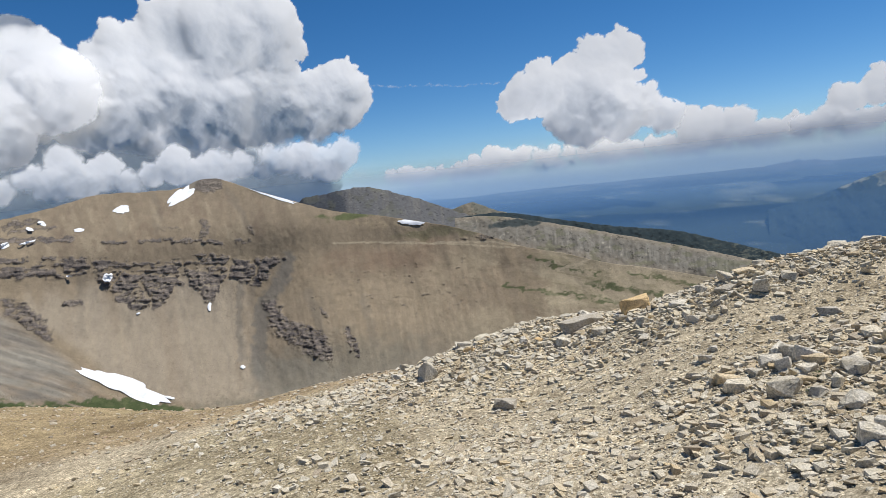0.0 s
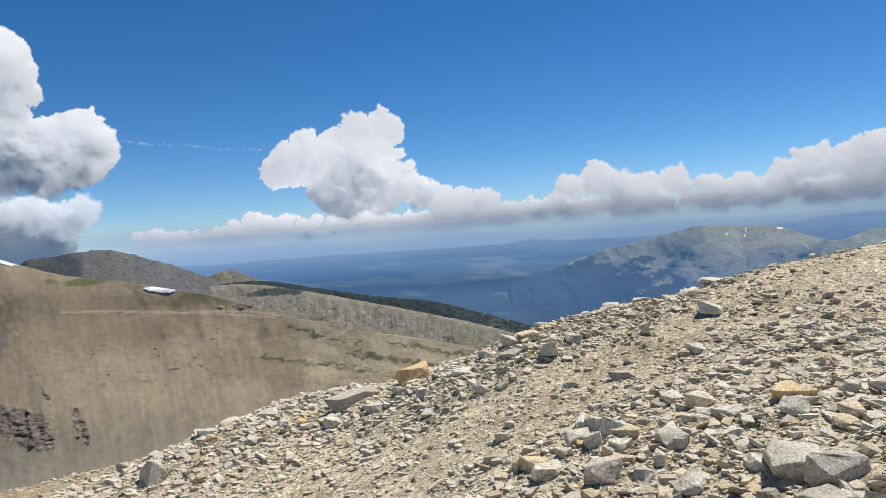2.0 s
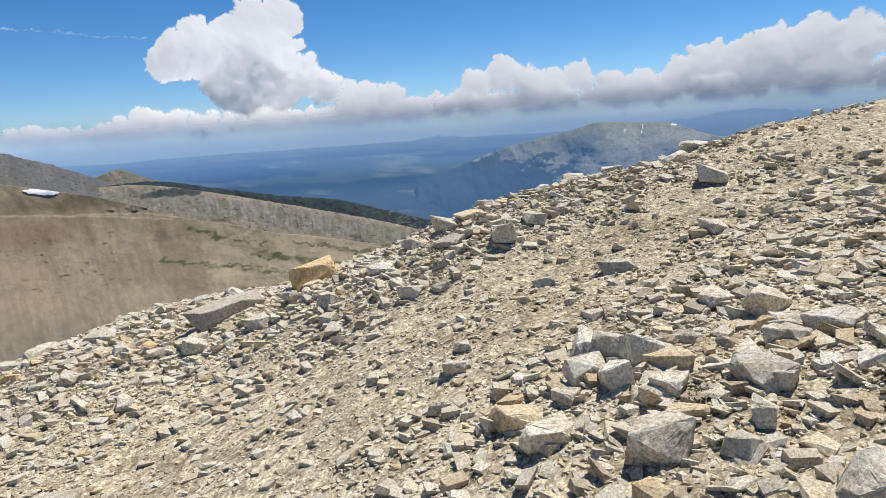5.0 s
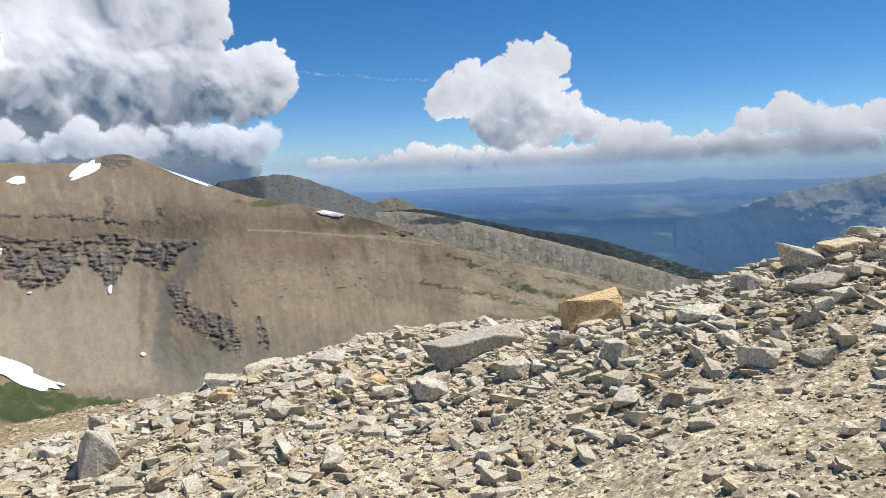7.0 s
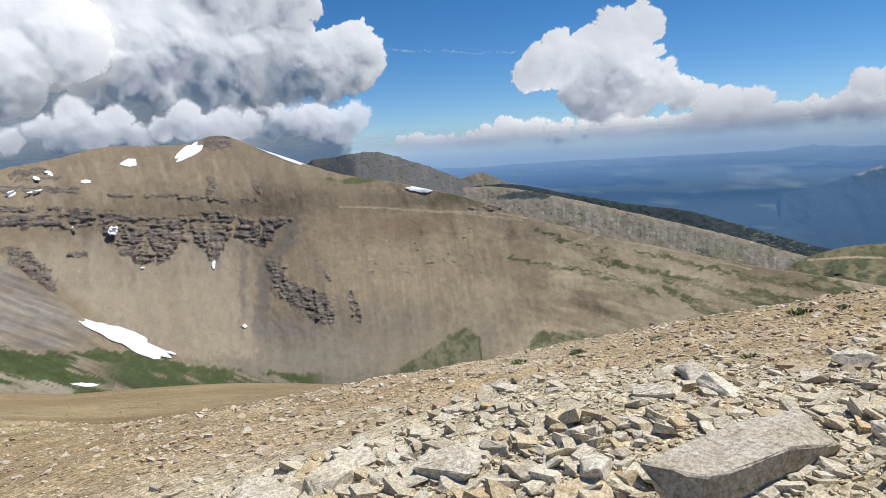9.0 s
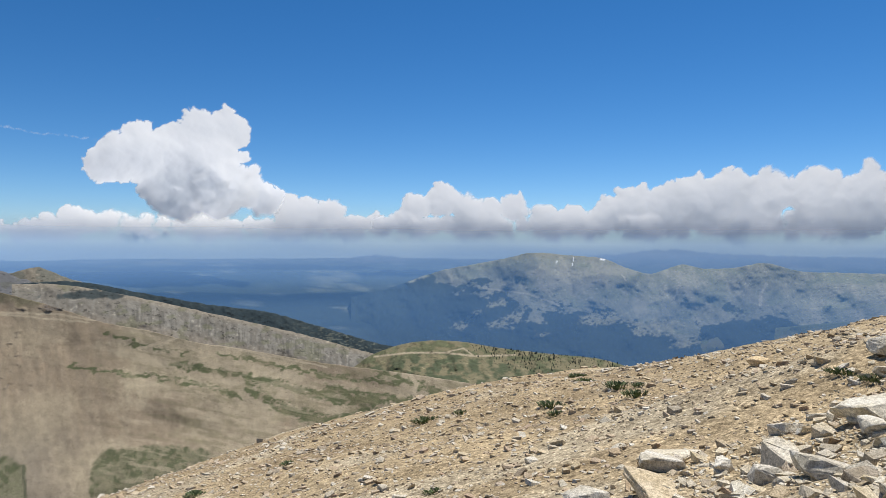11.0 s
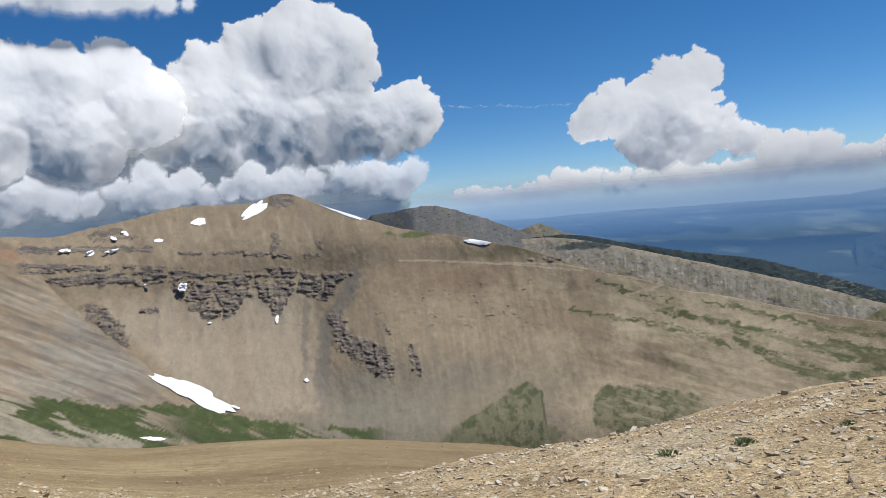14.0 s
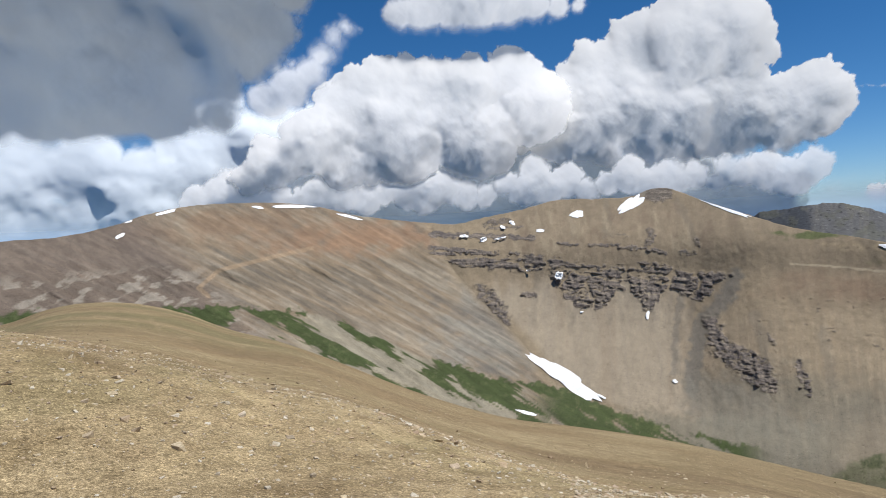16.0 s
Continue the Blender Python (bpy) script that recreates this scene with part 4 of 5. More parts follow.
def range_colour(A, el, top):
    n, v = fbm(A * 0.8, el * 1.6, 161, 6), fbm(A * 2.4 + el * 0.8, el * 0.6, 162, 5)
    fold = fbm(A * 0.9 + el * 0.7, el * 0.5, 169, 5)
    col = paint(base_colour(A, (0.20, 0.20, 0.145)), smooth(0.0, 0.6, v) * 0.6, (0.27, 0.255, 0.19))
    col = paint(col, smooth(0.1, 0.5, n) * 0.5, (0.14, 0.16, 0.09))
    col = paint(col, smooth(0.05, 0.5, fold) * 0.5, (0.12, 0.13, 0.09))
    col = paint(col, blob(A, el, 65, -2.6, 4.5, 1.6, 0.7, 164, 0.6) * 0.5, (0.27, 0.25, 0.195))
    high = patch(A, el, "56:-2.4 60:-1.6 62.2:-0.6 63.4:-1.2 62.2:-2.6 61.2:-3.4 58.6:-3.2", 0.4, 0.5, 165)
    col = paint(col, high * 0.7, (0.10, 0.115, 0.10))
    line = curve("47:-2.2 52:-3.0 54.4:-3.6 56.3:-3.9 58.2:-3.9 60.1:-4.9 62.5:-6.1 64:-5.2 65.2:-5.4 67.4:-6.0 69.2:-5.3 70.4:-5.9 73.4:-7.3 75.8:-7.4 77.3:-5.7 80.3:-5.7 83.3:-5.7 100:-6", A + 1.2 * fbm(A * 0.6, el * 0.6, 179, 3))
    trees = smooth(-0.16, 0.16, line - el + 0.9 * fbm(A * 0.5, el * 0.9, 178, 3) + 0.8 * n + 0.5 * fbm(A * 3.0, el * 5, 168, 5))
    col = paint(col, trees, (0.020, 0.032, 0.026))
    for k, text in enumerate(("66.2:-6.2 67.8:-5.7 70.4:-5.7 70.0:-6.4 68.3:-6.8 66.5:-6.8", "70.4:-6.6 73.3:-6.0 75:-6.4 73.4:-7.4 70.9:-7.6", "73.6:-8.1 75.8:-7.4 76.2:-7.7 74.4:-8.3", "58.5:-4.7 60.1:-4.8 60.4:-5.5 58.7:-5.5", "58.6:-7.1 60.4:-6.0 62:-5.4 61.6:-6.7 60.1:-7.3", "55.4:-7.3 57:-6.2 58:-5.6 57.6:-6.6 56.2:-7.4", "62.6:-7.6 64:-7.4 63.6:-7.8")):
        col = paint(col, patch(A, el, text, 0.14, 0.3, 350 + k, 2.2) * smooth(-0.5, 0.1, fbm(A * 4, el * 7, 172 + k, 4)) * 0.9, (0.27, 0.255, 0.16))
    for text, w in (("74.2:-3.4 74.0:-4.4", 0.12), ("80.6:-3.0 80.2:-3.9 80.3:-4.6", 0.16), ("69.8:-2.5 70.2:-3.0", 0.10), ("58.2:-3.8 62.4:-4.3 64.7:-5.2", 0.10)):
        col = paint(col, stroke(A + 0.2 * n, el, text, w) * 0.7, (0.36, 0.33, 0.25))
    return paint(col, np.maximum.reduce([stroke(A, el, "64.5:-1.4 64.4:-2.2", 0.07) * smooth(-0.5, 0.2, n), stroke(A, el, "65.9:-1.1 65.8:-1.8", 0.04) * smooth(-0.5, 0.3, n), stroke(A, el, "68.1:-1.25 68.4:-1.28", 0.09)]), (0.8, 0.8, 0.8))


ridge("mountain", "broad grey-green mountain range with forested foot", "47:-4.6 50:-3.9 52.6:-3.0 54.4:-2.4 57.3:-1.8 60.1:-1.25 62.2:-0.78 64.5:-0.85 66.1:-0.97 68.3:-1.2 70.4:-2.0 72.1:-2.38 73.3:-2.0 74.7:-1.6 75.7:-1.85 77.3:-1.88 78.8:-1.72 80.1:-1.42 81:-1.42 82.3:-1.84 85.7:-2.0 92:-2 100:-2.5", 9.0, 3680, 1130, range_colour, 0.08, 9, 0.03, 160, 150, 110)
ridge("mountain", "smooth green foothill at the edge of the forest", "72:-9.5 76:-7.6 80:-6.6 86:-5.6 94:-4.8 100:-4.6", 6.0, 3000, 500, lambda A, el, top: paint(base_colour(A, (0.10, 0.115, 0.055)), smooth(0, 0.6, fbm(A, el * 2, 171, 5)), (0.14, 0.135, 0.075)), 0.15, 10, 0.02, 170, 50)
ridge("mountain", "pale blue ranges along the far horizon", "-66:-1.6 -50:-1.2 -30:-1.5 10:-1.7 20:-1.7 27:-1.5 36:-1.4 46.7:-1.3 49.6:-1.02 52.5:-1.4 55.4:-1.5 62:-1.2 69:-0.86 73.3:-0.42 77.3:-0.68 83.3:-0.84 90:-0.9 102:-1.2", 3.0, 4800, 300, lambda A, el, top: paint(base_colour(A, (0.10, 0.115, 0.11)), smooth(0, 0.6, fbm(A, el * 3, 181, 5)), (0.15, 0.15, 0.13)), 0.15, 8, 0.09, 180, 50)


def valley_colour(x, y):
    n, m = fbm(x * 0.0022, y * 0.0022, 191, 5), fbm(x * 0.006, y * 0.004, 192, 5)
    col = paint(np.ones(x.shape + (3,)) * np.array((0.018, 0.03, 0.024)), smooth(0.15, 0.5, n) * 0.7, (0.045, 0.06, 0.045))
    return paint(col, smooth(0.45, 0.7, m) * 0.7, (0.14, 0.15, 0.11))


def build_valley():
    """The forested basin: one sheet from under the slopes out to the far ranges."""
    az = np.arange(-180, 180, 1.0)
    r = np.concatenate([np.linspace(500, 2200, 14), np.linspace(2300, 4880, 60)])
    A, R = np.meshgrid(np.radians(az), r)
    x, y = EYE[0] + np.sin(A) * R, EYE[1] + np.cos(A) * R
    z = curve("400:-480 1500:-500 2300:-485 2800:-465 3500:-385 4300:-225 4880:-112", R) + 12 * fbm(x * 0.002, y * 0.002, 190, 5)
    ob = new("ground", raw_mesh("valley", np.stack([x, y, z], -1).reshape(-1, 3), grid_faces(len(r), len(az), True)[:, ::-1], MAT_FAR, valley_colour(x, y).reshape(-1, 3)))
    return tagged(ob, "dark forested valley basin reaching to the horizon", "valley", kind="structure")


build_valley()


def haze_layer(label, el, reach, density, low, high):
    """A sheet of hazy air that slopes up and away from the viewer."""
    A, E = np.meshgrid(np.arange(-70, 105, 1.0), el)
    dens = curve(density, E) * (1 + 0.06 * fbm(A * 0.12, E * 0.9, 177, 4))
    # haze painted into the sheet's colour: deep blue low down, paler higher up
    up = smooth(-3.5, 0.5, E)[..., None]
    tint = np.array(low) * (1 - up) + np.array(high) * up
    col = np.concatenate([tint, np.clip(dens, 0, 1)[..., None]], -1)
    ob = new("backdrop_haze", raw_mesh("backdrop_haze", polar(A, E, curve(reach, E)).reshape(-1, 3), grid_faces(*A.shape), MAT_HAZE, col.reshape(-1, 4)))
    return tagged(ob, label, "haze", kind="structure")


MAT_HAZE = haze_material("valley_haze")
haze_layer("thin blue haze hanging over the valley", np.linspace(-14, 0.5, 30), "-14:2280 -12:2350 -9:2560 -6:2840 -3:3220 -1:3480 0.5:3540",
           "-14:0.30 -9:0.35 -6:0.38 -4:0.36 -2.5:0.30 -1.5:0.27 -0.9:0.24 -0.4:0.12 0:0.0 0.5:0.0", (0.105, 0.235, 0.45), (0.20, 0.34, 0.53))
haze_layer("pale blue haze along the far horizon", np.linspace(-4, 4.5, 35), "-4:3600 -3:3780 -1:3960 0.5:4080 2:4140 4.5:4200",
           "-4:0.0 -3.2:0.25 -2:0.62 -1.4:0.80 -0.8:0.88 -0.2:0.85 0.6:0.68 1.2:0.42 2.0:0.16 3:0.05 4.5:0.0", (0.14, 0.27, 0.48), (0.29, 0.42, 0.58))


# ---------------------------------------------------------------- clouds
def blurred(a, n):
    """Three running means of width 2n + 1 along both axes."""
    for axis in (0, 1) * 3:
        pad = [(n + 1, n) if k == axis else (0, 0) for k in (0, 1)]
        c = np.cumsum(np.pad(a, pad, mode="edge"), axis)
        a = (np.take(c, range(2 * n + 1, c.shape[axis]), axis) - np.take(c, range(0, c.shape[axis] - 2 * n - 1), axis)) / (2 * n + 1)
    return a


def cloud(label, lobes, r, base, seed=0, soft=0.11, mat=None, relief=0.15, dense=1.0, step=0.08, lean=1.0, crown=1.0, belly=0.3, puff=1.0, face=0.85):
    """Cumulus built from swelling lobes 'heading,elevation,radius' in degrees that bud smaller ones; its rim thins out to nothing."""
    rng = np.random.default_rng(seed)
    discs = []
    for text in lobes.split():
        a, e, w = (float(v) for v in text.split(","))
        d0 = rng.uniform(-0.3, 0.3) * w
        discs.append((a, e, w, d0))
        for k in range(22):
            t, q = rng.uniform(0, 2 * np.pi), rng.uniform(0.3, 0.97)
            w1 = w * rng.uniform(0.12, 0.36)
            a1, e1 = a + math.cos(t) * w * q, e + math.sin(t) * w * q * 0.95 + 0.05 * w
            d1 = d0 + w * math.sqrt(max(0.0, 1 - q * q)) * 0.85
            discs.append((a1, e1, w1, d1))
            for j in range(6):
                t2, q2 = rng.uniform(0, 2 * np.pi), rng.uniform(0.4, 0.95)
                discs.append((a1 + math.cos(t2) * w1 * q2, e1 + math.sin(t2) * w1 * q2, w1 * rng.uniform(0.2, 0.45), d1 + w1 * math.sqrt(max(0.0, 1 - q2 * q2)) * 0.85))
    d = np.array(discs)
    az = np.arange((d[:, 0] - d[:, 2]).min() - 0.6, (d[:, 0] + d[:, 2]).max() + 0.6, step)
    el = np.arange(max((d[:, 1] - d[:, 2]).min(), base - 1.2), (d[:, 1] + d[:, 2]).max() + 0.5, step)
    A, E = np.meshgrid(az, el)
    wa = A + 0.24 * fbm(A * 0.8, E * 0.8, seed + 600, 3) + 0.06 * fbm(A * 3.0, E * 3.0, seed + 601, 4)
    we = E + 0.24 * fbm(A * 0.8, E * 0.8, seed + 602, 3) + 0.06 * fbm(A * 3.0, E * 3.0, seed + 603, 4)
    H, S = np.full(A.shape, -3.0), np.full(A.shape, -1.0)
    for a, e, w, d0 in discs:
        pad = w + 0.8
        i0, i1 = np.searchsorted(el, (e - pad, e + pad))
        j0, j1 = np.searchsorted(az, (a - pad, a + pad))
        if i1 <= i0 or j1 <= j0:
            continue
        q = np.hypot(wa[i0:i1, j0:j1] - a, we[i0:i1, j0:j1] - e)
        h = np.where(q < w, d0 + np.sqrt(np.maximum(w * w - q * q, 0)), -3.0)
        H[i0:i1, j0:j1] = np.maximum(H[i0:i1, j0:j1], h)
        S[i0:i1, j0:j1] = np.maximum(S[i0:i1, j0:j1], w - q)
    flat = base
    base = base + 0.5 * fbm(A * 0.24, A * 0, seed + 609, 2)
    low = smooth(2.2, 0.0, E - base)
    feather = soft * (1 + 4.5 * low) * (1 + 1.3 * np.maximum(0, fbm(A * 0.35, E * 0.35, seed + 604, 2)))
    alpha = smooth(0.0, 1.0, (S + 0.07 * fbm(A * 5, E * 5, seed + 605, 4)) / np.maximum(feather, 0.05))
    alpha = alpha * smooth(-0.9, 0.25, E - base + 0.35 * fbm(A * 0.9, E * 1.5, seed + 606, 4)) * dense
    H = np.maximum(H, -0.5)
    H = 0.60 * blurred(H, int(0.9 / step)) + puff * (0.18 * blurred(H, int(0.26 / step)) + 0.15 * blurred(H, max(1, int(0.09 / step))) + 0.03 * fbm(A * 1.6, E * 1.6, seed + 607, 6))
    deep = polar(A, E, r * (1 - np.radians(H) * 1.1))
    normal = np.cross(np.gradient(deep, axis=1), np.gradient(deep, axis=0))
    normal /= np.linalg.norm(normal, axis=-1, keepdims=True)
    normal *= -np.sign((normal * (deep - EYE)).sum(-1, keepdims=True))
    normal[..., 2] = np.where(normal[..., 2] < 0, 0.22, 1.0) * normal[..., 2]
    # the crown turns to the sky, the flat underside to the ground
    tops = np.where(S > 0, E, flat + 0.8).max(0)
    tops = blurred(np.repeat(tops[None], 3, 0), int(0.8 / step))[1]
    rise = np.clip((E - base) / np.maximum(tops[None] - base, 0.8), 0, 1)
    rise = np.clip(rise + 0.20 * fbm(A * 0.3, E * 0.4, seed + 610, 3) + 0.20 * fbm(A * 1.1, E * 1.3, seed + 611, 4), 0, 1)
    lift = belly + (crown - belly) * smooth(0.0, 1.0, rise) ** 0.8
    normal = face * normal + lift[..., None] * np.array((0, 0, 1.0)) + np.array((0.22, 0, 0))
    normal = normal.reshape(-1, 3)
    normal /= np.linalg.norm(normal, axis=-1, keepdims=True)
    R = r * (1 + lean * np.radians(np.maximum(E - flat + 1.6, 0)) - np.radians(H) * relief)
    R = R * min(1.0, 4930 / R.max())
    v = polar(A, E, R).reshape(-1, 3)
    f = grid_faces(len(el), len(az))
    al = alpha.ravel()
    f = f[al[f].max(1) > 0.012]
    ids, inv = np.unique(f, return_inverse=True)
    ob = new("cloud", raw_mesh("cloud", v[ids], inv.reshape(-1, 4), mat or MAT_CLOUD, np.repeat(al[ids][:, None], 3, 1)))
    att = ob.data.attributes.new("billow", "FLOAT_VECTOR", "POINT")
    att.data.foreach_set("vector", normal[ids].astype(np.float32).ravel())
    return tagged(ob, label, "cloud", group="clouds in the sky")


def row(first, step, count, el, w, wave=0.3):
    """Lobes of a long bank, side by side."""
    return " " + " ".join("%.1f,%.2f,%.2f" % (first + step * k, el + wave * math.sin(k * 2.2), w * (1 + 0.22 * math.sin(k * 1.2))) for k in range(count))


cloud("soft grey bank of distant cloud behind the mountain", row(-64, 5, 13, 5.0, 4.6, 1.6) + row(-64, 3.5, 22, 1.4, 3.0, 0) + " -3,3.5,2.6 1,3.6,2.4 5,3.2,2.4 9,2.6,2.0 12,2.2,1.4", 4700, -1.6, 20, 0.8, dense=0.95, relief=0.35, step=0.14, mat=MAT_CLOUD_GREY, lean=-0.1, crown=0.30, belly=-0.10, face=0.30)
cloud("pale veil of low cloud along the horizon", row(12, 2.6, 32, 0.9, 1.3), 4650, -0.4, 21, 1.6, dense=0.35, step=0.14)
cloud("towering white cumulus with a grey flat underside", "4.8,13.6,4.0 8.0,13.4,3.2 4.6,15.4,2.2 1.0,13.4,3.0 -2.4,11.6,3.0 13.1,7.9,3.0 11.0,6.8,2.8 7.5,7.7,4.0 2.7,7.8,4.4 -2.1,8.0,4.0 -5.6,8.4,3.6 -9.4,8.8,3.2", 3900, 4.4, 1, 0.10, crown=0.62, belly=0.08)
cloud("heaped white cumulus bank with ragged tops", "-20.2,12.2,2.5 -22.8,9.8,3.6 -16.2,11.2,3.2 -26.3,7.6,3.0 -19.1,7.6,4.0 -13.4,11.4,2.8 -12.7,7.0,3.6 -9.6,12.2,2.6 -8.0,9.6,3.4 -29.6,5.8,2.4 -31.6,4.6,1.8 -24,5.6,2.6", 3650, 3.2, 2, 0.16, crown=0.42, belly=0.02, face=0.62)
cloud("low row of grey-white clouds behind the mountain", row(-36, 1.7, 30, 2.9, 1.5, 0.5) + " 11.4,3.0,0.9 12.6,3.1,0.8 13.6,3.1,0.6 7.4,3.4,1.4 -33.6,4.4,1.3 -25,4.6,1.6 -18,4.2,1.6 -8,4.4,1.5 0,4.0,1.3", 3500, 0.2, 3, 0.30, dense=0.85, crown=0.42, belly=0.02, face=0.6)
cloud("dark grey overcast cloud mass overhead", "-43,15.5,5.4 -36.2,15,4.8 -41.6,11.8,5.0 -47,10.8,4.6 -34.6,12.2,3.2 -38,17.5,5.2 -46,14,5.4 -48,18,5.4 -31,14.8,2.8 -29.6,16.4,2.6 -54,14,6 -56,19,6 -37,22,5 -45,22,6 -28,20,2.8 -60,12,5 -52,11,4 -32,21,4 -26,22.6,3.6 -44,9.6,3.4 -50,9.4,3.4 -38,10.4,3.2 -34,10.4,2.4 -56,9.5,3.5 -40,13,6.5 -50,13,7 -46,18,7 -40,19,6 -32,18,3.6", 3000, 6.2, 4, 0.9, MAT_CLOUD_GREY, lean=-0.8, relief=0.5, step=0.12, crown=0.42, belly=0.0, puff=0.6)
cloud("ragged grey shreds of cloud below the dark mass", "-29.8,10.8,2.2 -28.0,12.0,2.2 -26.2,13.0,2.0 -25.2,14.6,1.6 -24.2,15.8,1.4 -23.2,16.6,1.1", 3300, 8.6, 12, 0.9, dense=0.8, crown=0.35, belly=0.05, face=0.5)
cloud("soft flat white cloud patch high in the blue sky", "-18.6,17.4,1.6 -16.6,17.6,2.0 -14.4,17.8,2.2 -12,17.7,2.2 -9.6,17.6,2.1 -7.4,17.6,1.6 -5.4,17.4,1.2 -3.6,17.3,0.8 -14,19.6,2.6 -10,19.6,2.4", 4500, 15.4, 5, 0.5, dense=0.92, crown=0.8, belly=0.4)
cloud("bright white cumulus tower leaning over the valley", "34.6,9.2,1.5 36.6,9.2,1.5 37.6,8.9,1.3 34.6,7.6,2.2 36.2,7.0,1.9 32.8,8.0,1.4 31,6.4,2.0 30.4,8.0,1.4 31.6,7.4,1.5 28.9,6.6,1.8 27.9,5.8,1.3 33.4,6.8,2.0 32.6,4.6,2.4 35.4,6.0,2.0 36.2,4.2,2.5 38.4,4.4,1.7 39.8,3.4,1.5 33.5,3.4,2.0", 4150, 1.7, 6, 0.09, crown=1.05, belly=0.46)
cloud("long low bank of small white cumulus", "41.6,2.7,1.3 43.4,2.7,1.3 45.4,2.6,1.3 47.2,1.5,1.0 48.8,1.2,0.9 25.9,1.7,1.0 27.2,1.4,1.0 24.2,1.2,0.9 18.0,0.7,0.7 19.2,0.5,0.6 22.4,0.6,0.7" + row(17, 1.1, 32, 0.75, 0.85, 0.2) + row(27, 1.3, 18, 1.35, 0.95, 0.2), 4570, -0.3, 7, 0.12, crown=1.1, belly=0.62)
cloud("wide bank of white cumulus above the range", "52.4,3.2,1.3 54.8,3.7,1.5 56.9,3.0,1.4 60.9,3.0,1.2 58.8,2.6,1.3 63.4,2.0,1.5 66,1.8,1.4 68.6,2.6,1.4 70.6,3.3,1.6 73,3.2,1.7 75,3.8,1.7 78,4.1,1.9 80.8,4.0,1.9 83.8,4.0,1.9 87,3.8,2.0 76.4,2.4,1.9 80,2.2,1.9 84.4,2.2,1.9" + row(50, 1.3, 31, 1.3, 1.2, 0.3), 4450, 0.1, 8, 0.12, crown=1.1, belly=0.62)
cloud("faint white wisp of cloud in the blue", "31.7,16.9,0.8 33,16.8,0.5 30.2,16.9,0.5", 4700, 16.2, 9, 1.6, dense=0.4)
cloud("faint white wisp of cloud in the blue", "31.1,13.3,0.7 32.4,13.4,0.5 26.1,13.8,0.4", 4700, 12.8, 10, 1.4, dense=0.5)
cloud("thin straight vapour trail across the blue sky", " ".join("%.2f,%.2f,0.09" % (14 + 0.12 * k, 8.62 - 0.0085 * k) for k in range(120)), 4500, 5.0, 11, 0.16, dense=0.4, step=0.05)


# ---------------------------------------------------------------- snow patches on the mountain
def snow_patch(a0, e0, wa, we, tilt=0.0, taper=0.0, seed=0):
    """Old snow lying in a hollow: a thin domed sheet with an eaten edge, on the mountainside."""
    ang = np.linspace(0, 2 * np.pi, 49)[:-1]
    rings = np.linspace(0, 1, 7)[1:]
    T, Q = np.meshgrid(ang, rings)
    wob = 1 + 0.36 * fbm(np.cos(T) * 1.6 + seed * 3.1, np.sin(T) * 1.5, 200 + seed, 5)
    u, v = np.cos(T) * Q * wob, np.sin(T) * Q * wob
    v = v * (1 + taper * u)
    k = radians(tilt)
    az = a0 + (u * wa) * math.cos(k) - v * we * math.sin(k)
    el = e0 + (u * wa) * math.sin(k) + v * we * math.cos(k)
    az, el = np.append(az.ravel(), a0), np.append(el.ravel(), e0)
    el = np.minimum(el, curve(CREST, az) - 0.02)
    lift = 2.2 + 1.2 * np.append(1 - Q.ravel() ** 2, 1)
    r = wall_r(az, el, False)
    pts = polar(az, el, r - lift - 10 * cliff_mask(az, el))
    n = 48
    f = [[i * n + j, i * n + (j + 1) % n, (i + 1) * n + (j + 1) % n, (i + 1) * n + j] for i in range(5) for j in range(n)]
    mid = [[j, len(pts) - 1, len(pts) - 1, (j + 1) % n] for j in range(n)]
    bm = bmesh.new()
    vs = [bm.verts.new(q) for q in pts]
    for q in f:
        bm.faces.new([vs[i] for i in q[::-1]])
    for j in range(n):
        bm.faces.new([vs[(j + 1) % n], vs[len(pts) - 1], vs[j]][::-1])
    bmesh.ops.recalc_face_normals(bm, faces=bm.faces)
    for face in bm.faces:
        face.smooth = True
    ob = part("snow_patch", bm, MAT_SNOW)
    return tagged(ob, "patch of old white snow on the brown slope", "snow", group="snow patches on the mountain")


snow_patch(-0.35, 1.08, 1.15, 0.42, 32, 0.3, 1)
snow_patch(0.35, 1.62, 0.336, 0.17, 55, 0, 2)
snow_patch(-4.65, 0.52, 0.576, 0.272, 5, 0.5, 3)
snow_patch(6.9, 0.4, 2.1, 0.12, -24, 0, 4)
snow_patch(18.2, -3.02, 0.95, 0.22, -8, 0.2, 5)
snow_patch(-6.25, -4.55, 0.416, 0.306, 35, 0.4, 6)
snow_patch(0.8, -7.95, 0.16, 0.357, -12, 0, 7)
snow_patch(2.7, -13.25, 0.256, 0.128, -12, 0, 8)
snow_patch(-6.4, -12.85, 3.3, 0.62, -33, 0.25, 9)
snow_patch(-3.3, -14.5, 0.56, 0.102, -25, 0, 10)
snow_patch(-9.6, -15.8, 0.9, 0.12, -15, 0, 11)
snow_patch(-4.5, -7.65, 0.144, 0.085, 10, 0, 12)
snow_patch(-8.8, -4.05, 0.2, 0.085, 0, 0, 13)
snow_patch(-14.1, -0.84, 0.44, 0.145, -8, 0, 14)
snow_patch(-12.5, -1.22, 0.272, 0.204, 15, 0, 15)
snow_patch(-11.1, -1.18, 0.48, 0.085, 12, 0, 16)
snow_patch(-7.7, -0.7, 0.416, 0.145, 0, 0, 17)
snow_patch(-10, 0.1, 0.272, 0.153, -30, 0, 18)
